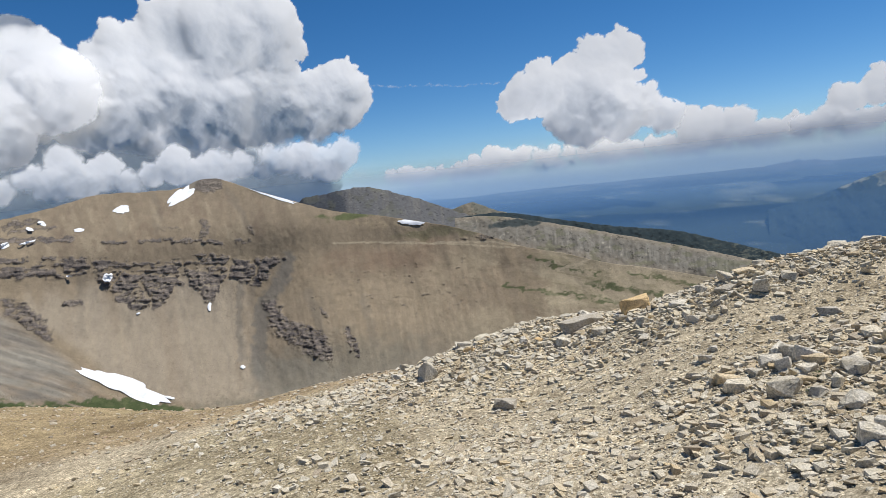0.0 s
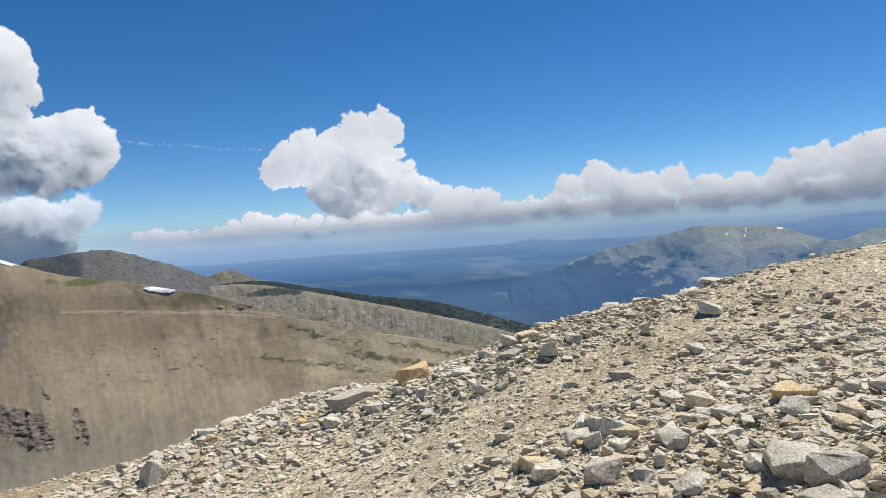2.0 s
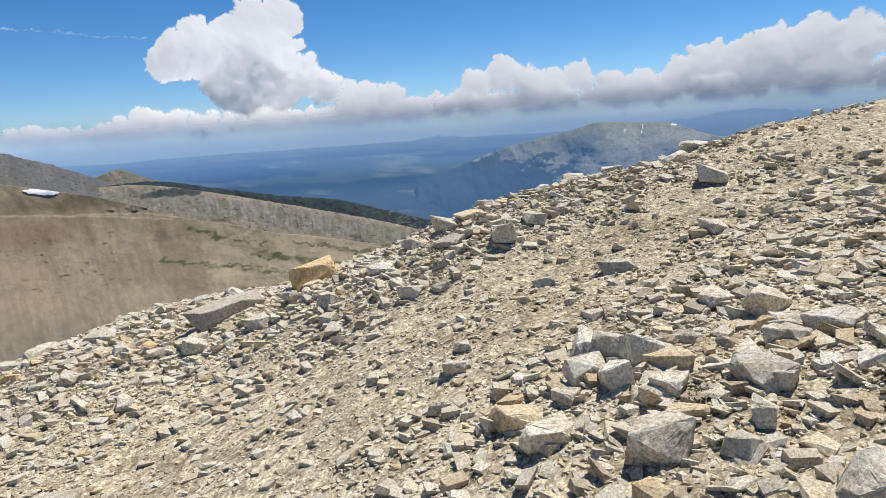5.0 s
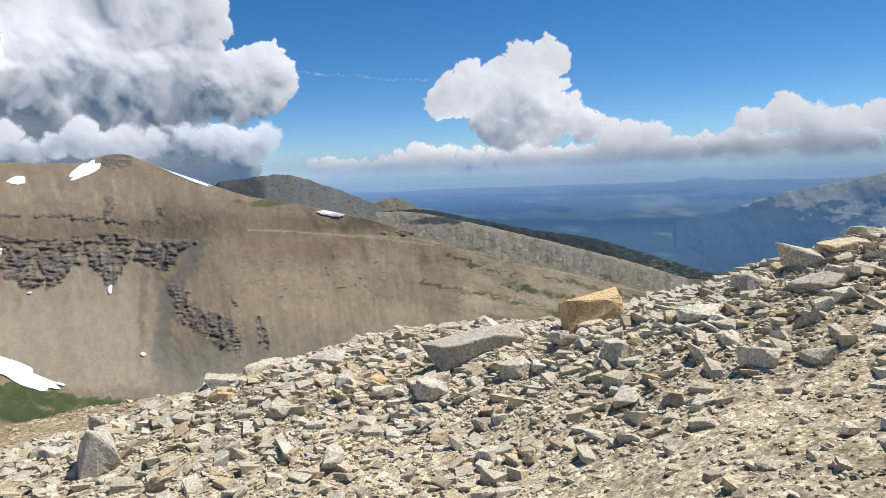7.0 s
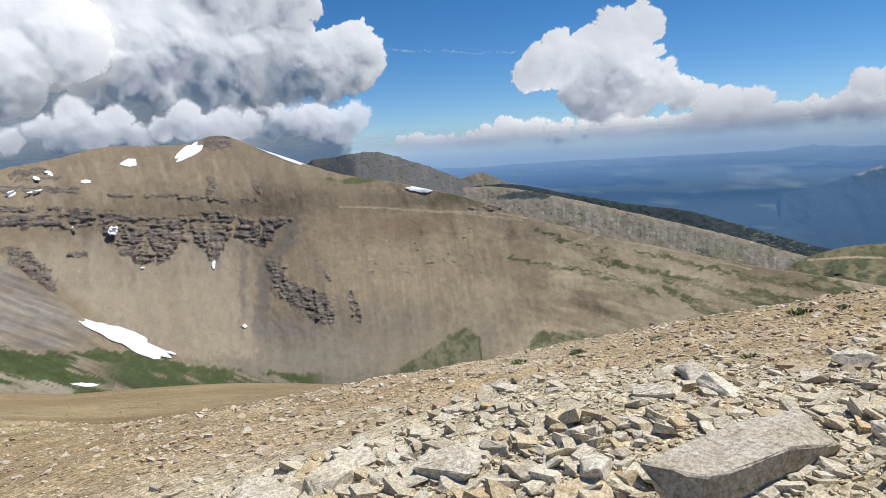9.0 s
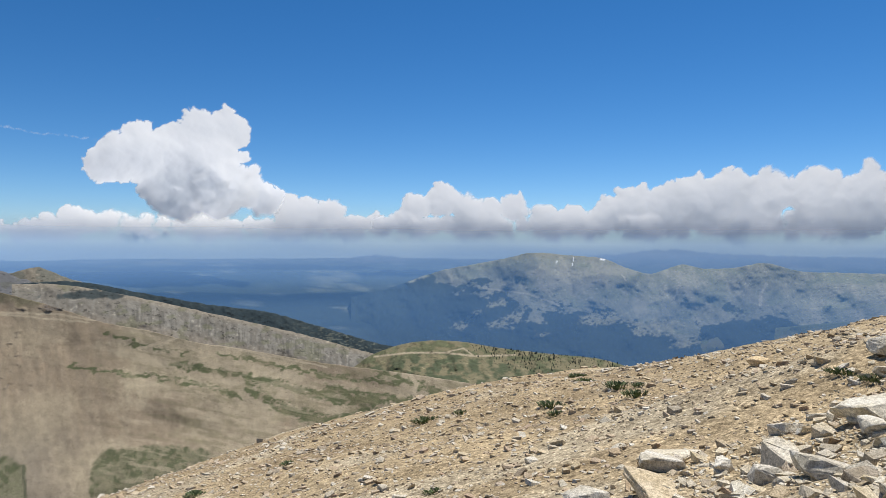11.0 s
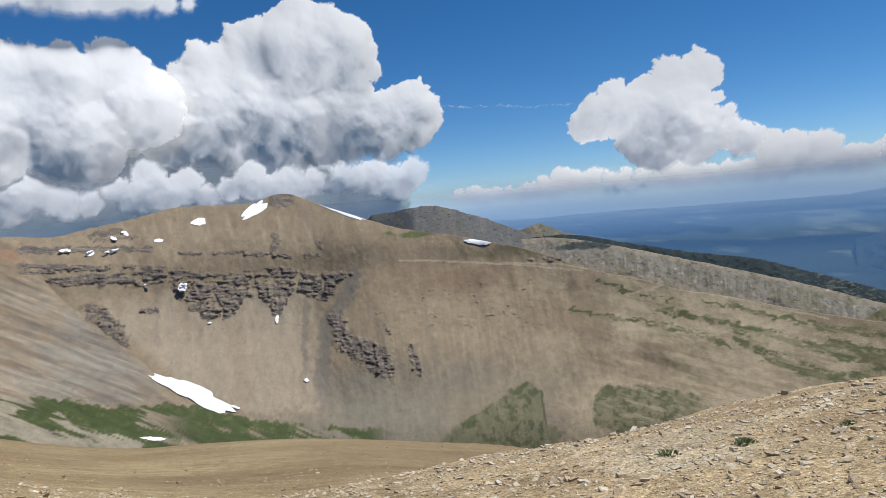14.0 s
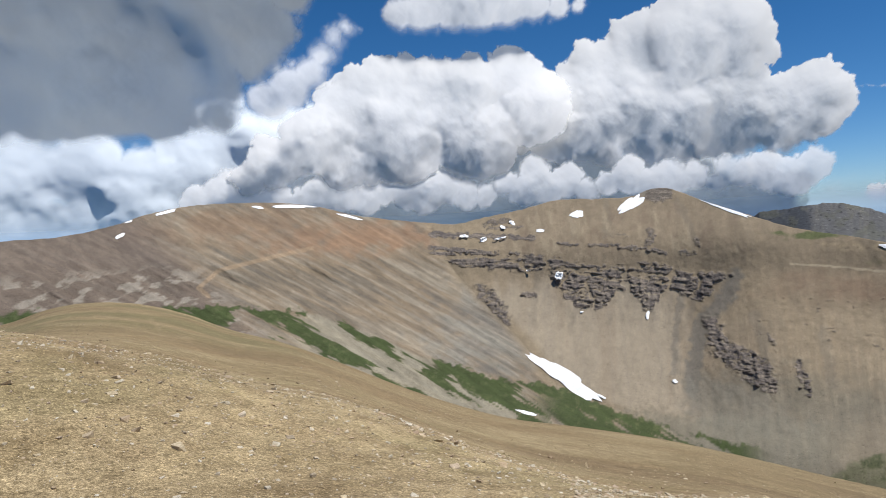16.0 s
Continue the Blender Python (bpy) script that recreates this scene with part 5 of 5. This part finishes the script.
snow_patch(-10.8, -0.25, 0.24, 0.136, -30, 0, 19)
snow_patch(-31.3, 2.42, 0.52, 0.102, -10, 0, 20)
snow_patch(-28.3, 2.34, 1.9, 0.13, -3, 0, 21)
snow_patch(-23.8, 1.3, 1, 0.11, -16, 0, 22)
snow_patch(-38.3, 2.28, 0.9, 0.12, 14, 0, 23)
snow_patch(-41, 1.66, 0.32, 0.076, 15, 0, 24)
snow_patch(-41.6, 0.6, 0.36, 0.145, 28, 0, 25)


# ---------------------------------------------------------------- rocks
def hull(seed, flat, cut, jitter=0.21):
    """An angular block, split along its joints: a jittered box with some corners broken off; unit width, centred."""
    rng = np.random.default_rng(seed)
    bm = bmesh.new()
    broken = set(rng.permutation(8)[:cut])
    for k in range(8):
        c = np.array([(k & 1) - 0.5, ((k >> 1) & 1) - 0.5, ((k >> 2) & 1) - 0.5]) * rng.uniform(0.8, 1.0)
        c += rng.uniform(-jitter, jitter, 3)
        if k in broken:
            for axis in range(3):
                q = c.copy()
                q[axis] *= rng.uniform(0.05, 0.6)
                bm.verts.new((q[0], q[1] * 0.85, q[2] * flat))
        else:
            bm.verts.new((c[0], c[1] * 0.85, c[2] * flat))
    bmesh.ops.convex_hull(bm, input=bm.verts)
    bmesh.ops.delete(bm, geom=[v for v in bm.verts if not v.link_faces], context="VERTS")
    return bm


def rock_mesh(name, seed, flat=0.6, mat=None, jitter=0.21):
    bm = hull(seed, flat, 3 + seed % 3 if jitter > 0.15 else 2, jitter)
    bmesh.ops.dissolve_limit(bm, angle_limit=radians(9), verts=bm.verts, edges=bm.edges)
    bmesh.ops.bevel(bm, geom=bm.edges[:], offset=0.022, segments=1, affect="EDGES", clamp_overlap=True)
    bmesh.ops.triangulate(bm, faces=bm.faces)
    bmesh.ops.subdivide_edges(bm, edges=[e for e in bm.edges if e.calc_length() > 0.16], cuts=3)
    for v in bm.verts:
        v.co += Vector(noise.noise_vector(v.co * 3.1 + Vector((seed, 0, 0)))) * 0.030 + Vector(noise.noise_vector(v.co * 9.0)) * 0.026 + Vector(noise.noise_vector(v.co * 21.0)) * 0.012
    me = bpy.data.meshes.new(name)
    bm.to_mesh(me)
    bm.free()
    me.materials.append(mat)
    return me


ROCK_GREY = [rock_mesh("rock", 300 + k, 0.55 + 0.05 * (k % 5), MAT_ROCK) for k in range(16)]
ROCK_DARK = [rock_mesh("rock", 320 + k, 0.6, MAT_DARK) for k in range(6)]
ROCK_OCHRE = [rock_mesh("rock", 340 + k, 0.6, MAT_OCHRE) for k in range(6)]
ROCK_SLAB = [rock_mesh("rock", 351, 0.7, MAT_DARK, 0.11)]
MAT_YELLOW = stone_material("yellow_rock", [(0.56, 0.41, 0.22), (0.58, 0.43, 0.24)], False, 26.0, 1.0)
ROCK_YELLOW = [rock_mesh("rock", 353, 0.8, MAT_YELLOW, 0.13)]
LOOKS = {"g": ("angular grey granite rock lying on the rubble", ROCK_GREY), "w": ("pale whitish-grey broken rock on the gravel", ROCK_GREY),
         "d": ("dark-faced grey rock half sunk in gravel", ROCK_DARK), "o": ("ochre-stained rock among the grey rubble", ROCK_OCHRE),
         "y": ("big yellow-orange boulder on the berm's edge", ROCK_YELLOW), "s": ("long tilted grey stone slab on the berm", ROCK_SLAB)}
place = random.Random(7)


def rock(x, y, w, h, look_key, turn=None, tilt=12):
    label, meshes = LOOKS[look_key]
    ob = new("rock", meshes[place.randrange(len(meshes))])
    size = (w * 0.9, w * place.uniform(0.6, 0.9), h * 1.18)
    ob.scale = size
    if look_key == "s":
        ob.scale = (w * 1.05, w * 0.42, h * 1.05)
    yaw = place.uniform(0, 360) if turn is None else turn
    ob.rotation_euler = (radians(place.uniform(-tilt, tilt)), radians(place.uniform(-tilt, tilt)), radians(yaw))
    ob.location = (x, y, float(ground_z(x, y)) + h * 0.20)
    return tagged(ob, label, "rock", group="rocks on the slope")


BOULDERS = (
    "4.53,9.30,0.23,0.14,w 4.09,9.54,0.27,0.13,w 3.83,9.71,0.31,0.13,g 6.70,7.53,0.25,0.18,d 7.02,7.33,0.28,0.16,g 6.86,6.57,0.29,0.23,w 10.23,8.42,0.32,0.25,g 7.29,6.50,0.26,0.11,g 9.11,5.98,0.29,0.17,g 9.98,6.08,0.33,0.16,g 8.59,5.39,0.30,0.21,g 5.94,6.86,0.19,0.15,w 5.77,7.64,0.21,0.15,g 5.36,8.16,0.22,0.13,g 4.16,8.10,0.18,0.11,w 5.34,4.59,0.28,0.17,g 5.07,4.65,0.23,0.17,w 5.26,4.43,0.21,0.14,o",
    "4.67,4.94,0.24,0.16,o 4.87,4.82,0.12,0.10,g 7.45,5.00,0.17,0.14,w 6.64,5.41,0.25,0.15,d 6.26,5.79,0.15,0.08,w 5.23,5.73,0.11,0.08,w 5.02,5.63,0.13,0.10,w 4.48,6.48,0.14,0.09,g 4.88,6.15,0.14,0.07,g 5.55,4.49,0.13,0.11,g 4.90,8.42,0.21,0.15,g 6.23,8.36,0.50,0.32,y 3.85,9.58,0.25,0.16,g 4.19,9.67,0.23,0.12,g 3.41,10.18,0.22,0.14,g 3.03,10.31,0.16,0.18,w 5.01,8.99,0.16,0.13,g 5.86,8.30,0.15,0.12,g",
    "6.14,9.76,0.23,0.11,d 4.50,8.88,0.17,0.11,g 4.05,8.81,0.18,0.10,g 4.65,8.61,0.18,0.10,g 5.50,8.07,0.16,0.10,w 3.78,9.27,0.18,0.09,o 7.37,9.38,0.39,0.14,o 8.28,9.58,0.31,0.11,w 7.80,8.81,0.33,0.15,w 7.31,9.68,0.27,0.14,g 6.02,9.45,0.26,0.13,g 5.63,9.46,0.19,0.09,g 7.80,9.12,0.16,0.10,g 8.08,9.54,0.31,0.13,w 8.42,8.39,0.40,0.13,g 7.39,8.59,0.30,0.14,w 7.56,8.12,0.16,0.16,g 8.00,8.43,0.18,0.11,g",
    "7.46,8.85,0.18,0.12,g 8.60,8.93,0.22,0.13,g 12.98,9.83,0.25,0.13,o 3.02,9.09,0.28,0.35,w 3.35,7.21,0.23,0.17,d 4.55,4.75,0.24,0.19,g 4.58,4.23,0.27,0.20,g 4.88,3.05,0.49,0.26,d 4.82,2.74,0.35,0.28,d 4.43,2.68,0.33,0.20,d 6.18,3.54,0.28,0.19,o 6.06,4.22,0.26,0.21,w 5.33,4.92,0.32,0.16,g 4.26,3.00,0.24,0.14,g 4.11,3.06,0.20,0.14,g 5.08,4.82,0.20,0.15,w 5.35,4.78,0.23,0.15,g 5.51,3.99,0.15,0.08,o",
    "4.82,4.21,0.16,0.09,o 5.03,4.38,0.15,0.12,w 5.14,3.91,0.12,0.12,g 4.87,3.92,0.13,0.12,g 5.36,3.63,0.15,0.11,g 5.40,8.66,0.66,0.23,s 7.20,7.20,0.26,0.12,o 8.60,6.90,0.30,0.17,g 8.90,6.60,0.30,0.16,w")
for line in BOULDERS:
    for text in line.split():
        bx, by, bw, bh, kind = text.split(",")
        rock(float(bx), float(by), float(bw), float(bh), kind, {"s": 8, "y": -25}.get(kind), 5 if kind == "s" else 12)


def berm_at(t):
    """A point along the stony edge of the track, t from 0 to 1."""
    return float(curve("0:1.5 0.2:3.2 0.4:5.0 0.6:6.9 0.8:8.8 1:11.5", t)), float(curve("0:10.9 0.2:10.0 0.4:9.0 0.6:7.9 0.8:7.0 1:7.4", t))


for k in range(110):
    bx, by = berm_at(place.random() * 0.74)
    bx, by = bx + place.gauss(0, 0.45), by + place.gauss(-0.25, 0.6)
    bw = min(0.30, 0.10 / (place.random() + 0.12) ** 0.5)
    if math.hypot(bx - 3.4, by - 8.9) > 0.9 and by + 0.53 * bx < 12.05:
        rock(bx, by, bw, bw * place.uniform(0.32, 0.6), place.choice("ggwwgdo"), tilt=16)
for k in range(22):
    bx, by = place.uniform(4.3, 6.8), place.uniform(2.6, 4.8)
    bw = place.uniform(0.10, 0.24)
    rock(bx, by, bw, bw * place.uniform(0.5, 0.75), place.choice("ggwdo"), tilt=20)


# ---------------------------------------------------------------- loose stones, too many to count
def pebble(seed, flat):
    bm = hull(seed, flat, seed % 3, 0.18)
    bmesh.ops.triangulate(bm, faces=bm.faces)
    bm.verts.index_update()
    out = np.array([v.co[:] for v in bm.verts]), np.array([[v.index for v in f.verts] for f in bm.faces])
    bm.free()
    return out


PEBBLES = [pebble(400 + k, 0.42 + 0.06 * (k % 6)) for k in range(32)]


def stones(name, label, x, y, size, mat, seed):
    """Loose stones strewn at x, y with the given widths, as one heap of stuff."""
    rng = np.random.default_rng(seed)
    z = ground_z(x, y)
    pick = rng.integers(0, len(PEBBLES), len(x))
    verts, faces, count = [], [], 0
    for k, (v, f) in enumerate(PEBBLES):
        m = np.where(pick == k)[0]
        if not len(m):
            continue
        yaw = rng.uniform(0, 2 * np.pi, len(m))
        tx, ty = rng.normal(0, 0.22, len(m)), rng.normal(0, 0.22, len(m))
        sc = size[m][:, None, None] * np.stack([np.ones(len(m)), rng.uniform(0.6, 1.0, len(m)), rng.uniform(0.45, 1.0, len(m))], -1)[:, None, :]
        p = v[None] * sc
        p[..., 2] += p[..., 0] * tx[:, None] + p[..., 1] * ty[:, None]
        c, s = np.cos(yaw)[:, None], np.sin(yaw)[:, None]
        px, py = p[..., 0] * c - p[..., 1] * s, p[..., 0] * s + p[..., 1] * c
        q = np.stack([px + x[m][:, None], py + y[m][:, None], p[..., 2] + (z[m] + size[m] * 0.03)[:, None]], -1)
        verts.append(q.reshape(-1, 3))
        n = len(v)
        faces.append((f[None] + (np.arange(len(m)) * n)[:, None, None]).reshape(-1, 3) + count)
        count += n * len(m)
    ob = new(name, raw_mesh(name, np.concatenate(verts), np.concatenate(faces), mat, None, False))
    return tagged(ob, label, "stones", kind="stuff")


def sizes(rng, n, smallest, largest, power=0.5):
    return np.minimum(largest, smallest / np.maximum(rng.random(n), 1e-4) ** power)


def strew():
    rng = np.random.default_rng(11)
    # the bench with its wheel track
    n = 54000
    x, y = rng.normal(4.4, 3.2, n), rng.uniform(1.8, 10.5, n)
    lane = np.abs((y - 6.4) + 0.42 * (x - 4.6)) < 0.8
    keep = (np.hypot(x - 1, y - 1.2) > 1.2) & (y < 11.6 - 0.42 * x + 1.2) & ~(lane & (rng.random(n) < 0.12))
    x, y, lane = x[keep], y[keep], lane[keep]
    s = sizes(rng, len(x), 0.0145, 0.11, 0.52) * np.where(lane, 0.75, 1.0)
    stones("bench_stones", "loose pale grey and beige stones along the track", x, y, s, MAT_STONES, 12)
    # the berm, heaped
    n = 30000
    t = rng.random(n) ** 1.25 * 0.92
    x = curve("0:1.0 0.2:3.2 0.4:5.0 0.6:6.9 0.8:8.8 1:12.5", t) + rng.normal(0, 0.5, n)
    y = curve("0:11.0 0.2:10.0 0.4:9.0 0.6:7.9 0.8:7.0 1:7.6", t) + rng.normal(-0.2, 0.65, n)
    keep = (y + 0.53 * x < 12.1) | (rng.random(n) < 0.25)
    stones("berm_stones", "heap of broken grey-beige rubble along the track's edge", x[keep], y[keep], sizes(rng, keep.sum(), 0.0145, 0.12, 0.52), MAT_STONES, 13)
    # the corner above the track
    n = 6000
    x, y = rng.uniform(3.6, 9.5, n), rng.uniform(1.6, 5.2, n)
    stones("bank_stones", "rough pile of angular stones on the upper bank", x, y, sizes(rng, n, 0.022, 0.13, 0.5), MAT_STONES, 14)
    # the ochre slope beyond
    n = 18000
    a, r = np.radians(rng.uniform(-8, 96, n)), 2.2 + 13 * rng.random(n) ** 0.62
    x, y = CENTRE[0] + np.sin(a) * r, CENTRE[1] + np.cos(a) * r
    keep = y > 10.9 - 0.42 * x + 0.6
    stones("slope_stones", "small ochre and buff stones scattered down the slope", x[keep], y[keep], sizes(rng, keep.sum(), 0.021, 0.11, 0.45), MAT_SLOPE, 15)
    n = 6500
    a, r = np.radians(rng.uniform(-58, 96, n)), 13 + 30 * rng.random(n) ** 0.8
    x, y = CENTRE[0] + np.sin(a) * r, CENTRE[1] + np.cos(a) * r
    stones("slope_stones", "buff stones on the falling slope further out", x, y, sizes(rng, n, 0.045, 0.22, 0.45), MAT_SLOPE, 16)
    n = 9000
    a, r = np.radians(rng.uniform(-64, -4, n)), 2.5 + 26 * rng.random(n) ** 0.8
    x, y = CENTRE[0] + np.sin(a) * r, CENTRE[1] + np.cos(a) * r
    stones("shoulder_stones", "small tan and grey stones on the near shoulder", x, y, sizes(rng, n, 0.016, 0.10, 0.5), MAT_SLOPE, 18)
    n = 5000
    a, r = np.radians(rng.uniform(-62, 40, n)), 43 + 190 * rng.random(n)
    x, y = CENTRE[0] + np.sin(a) * r, CENTRE[1] + np.cos(a) * r
    stones("far_stones", "scattered brown stones on the tan shoulder", x, y, sizes(rng, n, 0.09, 0.5, 0.45), MAT_TAN, 17)


MAT_TAN = stone_material("tan_stone", [(0.36, 0.29, 0.19), (0.40, 0.33, 0.22), (0.28, 0.21, 0.14), (0.44, 0.38, 0.28)], True, 20.0)
MAT_SLOPE = stone_material("buff_stone", [(0.52, 0.44, 0.32), (0.58, 0.48, 0.33), (0.44, 0.33, 0.24), (0.60, 0.55, 0.45), (0.30, 0.245, 0.18), (0.50, 0.39, 0.27), (0.68, 0.64, 0.56), (0.56, 0.50, 0.40)], True, 40.0, 0.86)
strew()


# ---------------------------------------------------------------- plants
def tuft_mesh(seed):
    """A low cushion of small alpine leaves."""
    rng = random.Random(seed)
    bm = bmesh.new()
    for k in range(150):
        a, d = rng.uniform(0, 6.28), 0.5 * math.sqrt(rng.random())
        base = Vector((math.cos(a) * d, math.sin(a) * d, 0.0))
        tip = base + Vector((math.cos(a) * rng.uniform(0.02, 0.22), math.sin(a) * rng.uniform(0.02, 0.22), rng.uniform(0.08, 0.30) * (1.1 - d)))
        side = Vector((-math.sin(a + rng.uniform(-1, 1)), math.cos(a), 0)) * rng.uniform(0.02, 0.045)
        mid = base.lerp(tip, 0.55) + Vector((0, 0, 0.03))
        vs = [bm.verts.new(v) for v in (base - side * 0.4, base + side * 0.4, mid + side, tip, mid - side)]
        bm.faces.new(vs)
    me = bpy.data.meshes.new("tuft")
    bm.to_mesh(me)
    bm.free()
    me.materials.append(MAT_TUFT)
    return me


TUFTS = [tuft_mesh(500 + k) for k in range(4)]
for k, text in enumerate("5.0,4.2,0.22 5.5,3.5,0.25 5.8,3.3,0.2 4.7,4.0,0.2 9.3,16.2,0.35 8.1,11.3,0.26 13.4,11.8,0.6 12.5,11.2,0.55 12.4,12.4,0.55 12.4,14.6,0.55 9.2,16.0,0.4 12.7,14.1,0.35 8.4,16.5,0.4 9.7,8.5,0.3 10.0,8.7,0.35 11.7,12.0,0.35 14.5,12.8,0.5 13.2,11.4,0.4 6.6,12.6,0.2 10.6,15.8,0.35 15.8,13.5,0.5".split()):
    tx, ty, tw = (float(v) for v in text.split(","))
    ob = new("plant_tuft", TUFTS[k % 4])
    tw *= 0.75
    ob.location, ob.scale = (tx, ty, float(ground_z(tx, ty)) - 0.01), (tw, tw * 0.8, tw * 0.8)
    ob.rotation_euler = (0, 0, k * 1.7)
    tagged(ob, "low green alpine plant cushion between the stones", "plant", group="alpine plants on the slope")


def conifers():
    """The wood on the knoll's far side and the trees scattered at its edge."""
    rng = np.random.default_rng(21)
    verts, faces, count = [], [], 0
    ring = np.linspace(0, 2 * np.pi, 7)[:-1]
    n = 520
    az = np.concatenate([rng.normal(65, 2.6, n // 2), rng.uniform(57, 72, n // 2)])
    dep = (0.05 + np.abs(rng.normal(0, 0.75, n))) * smooth(54, 60, az)
    el = curve(KNOLL, az) - dep - 0.02
    r = 1480 - 420 * (np.clip(dep / 5.0, 0, 1)) ** 0.9
    base = polar(az, el, r - 6)
    for b in base:
        h = rng.uniform(3, 6.5)
        for j, (z0, z1, w) in enumerate(((0.08, 0.5, 0.24), (0.32, 0.75, 0.18), (0.58, 1.0, 0.11))):
            low = np.stack([np.cos(ring) * w * h * rng.uniform(0.8, 1.2, 6), np.sin(ring) * w * h * rng.uniform(0.8, 1.2, 6), np.full(6, z0 * h)], -1) + b
            verts.append(np.concatenate([low, [b + (0, 0, z1 * h)]]))
            faces.append(np.array([[i, (i + 1) % 6, 6] for i in range(6)]) + count)
            count += 7
    ob = new("conifer_wood", raw_mesh("conifer_wood", np.concatenate(verts), np.concatenate(faces), MAT_CONIFER, None, False))
    tagged(ob, "dark conifers scattered over the grassy knoll", "trees", kind="stuff")


conifers()
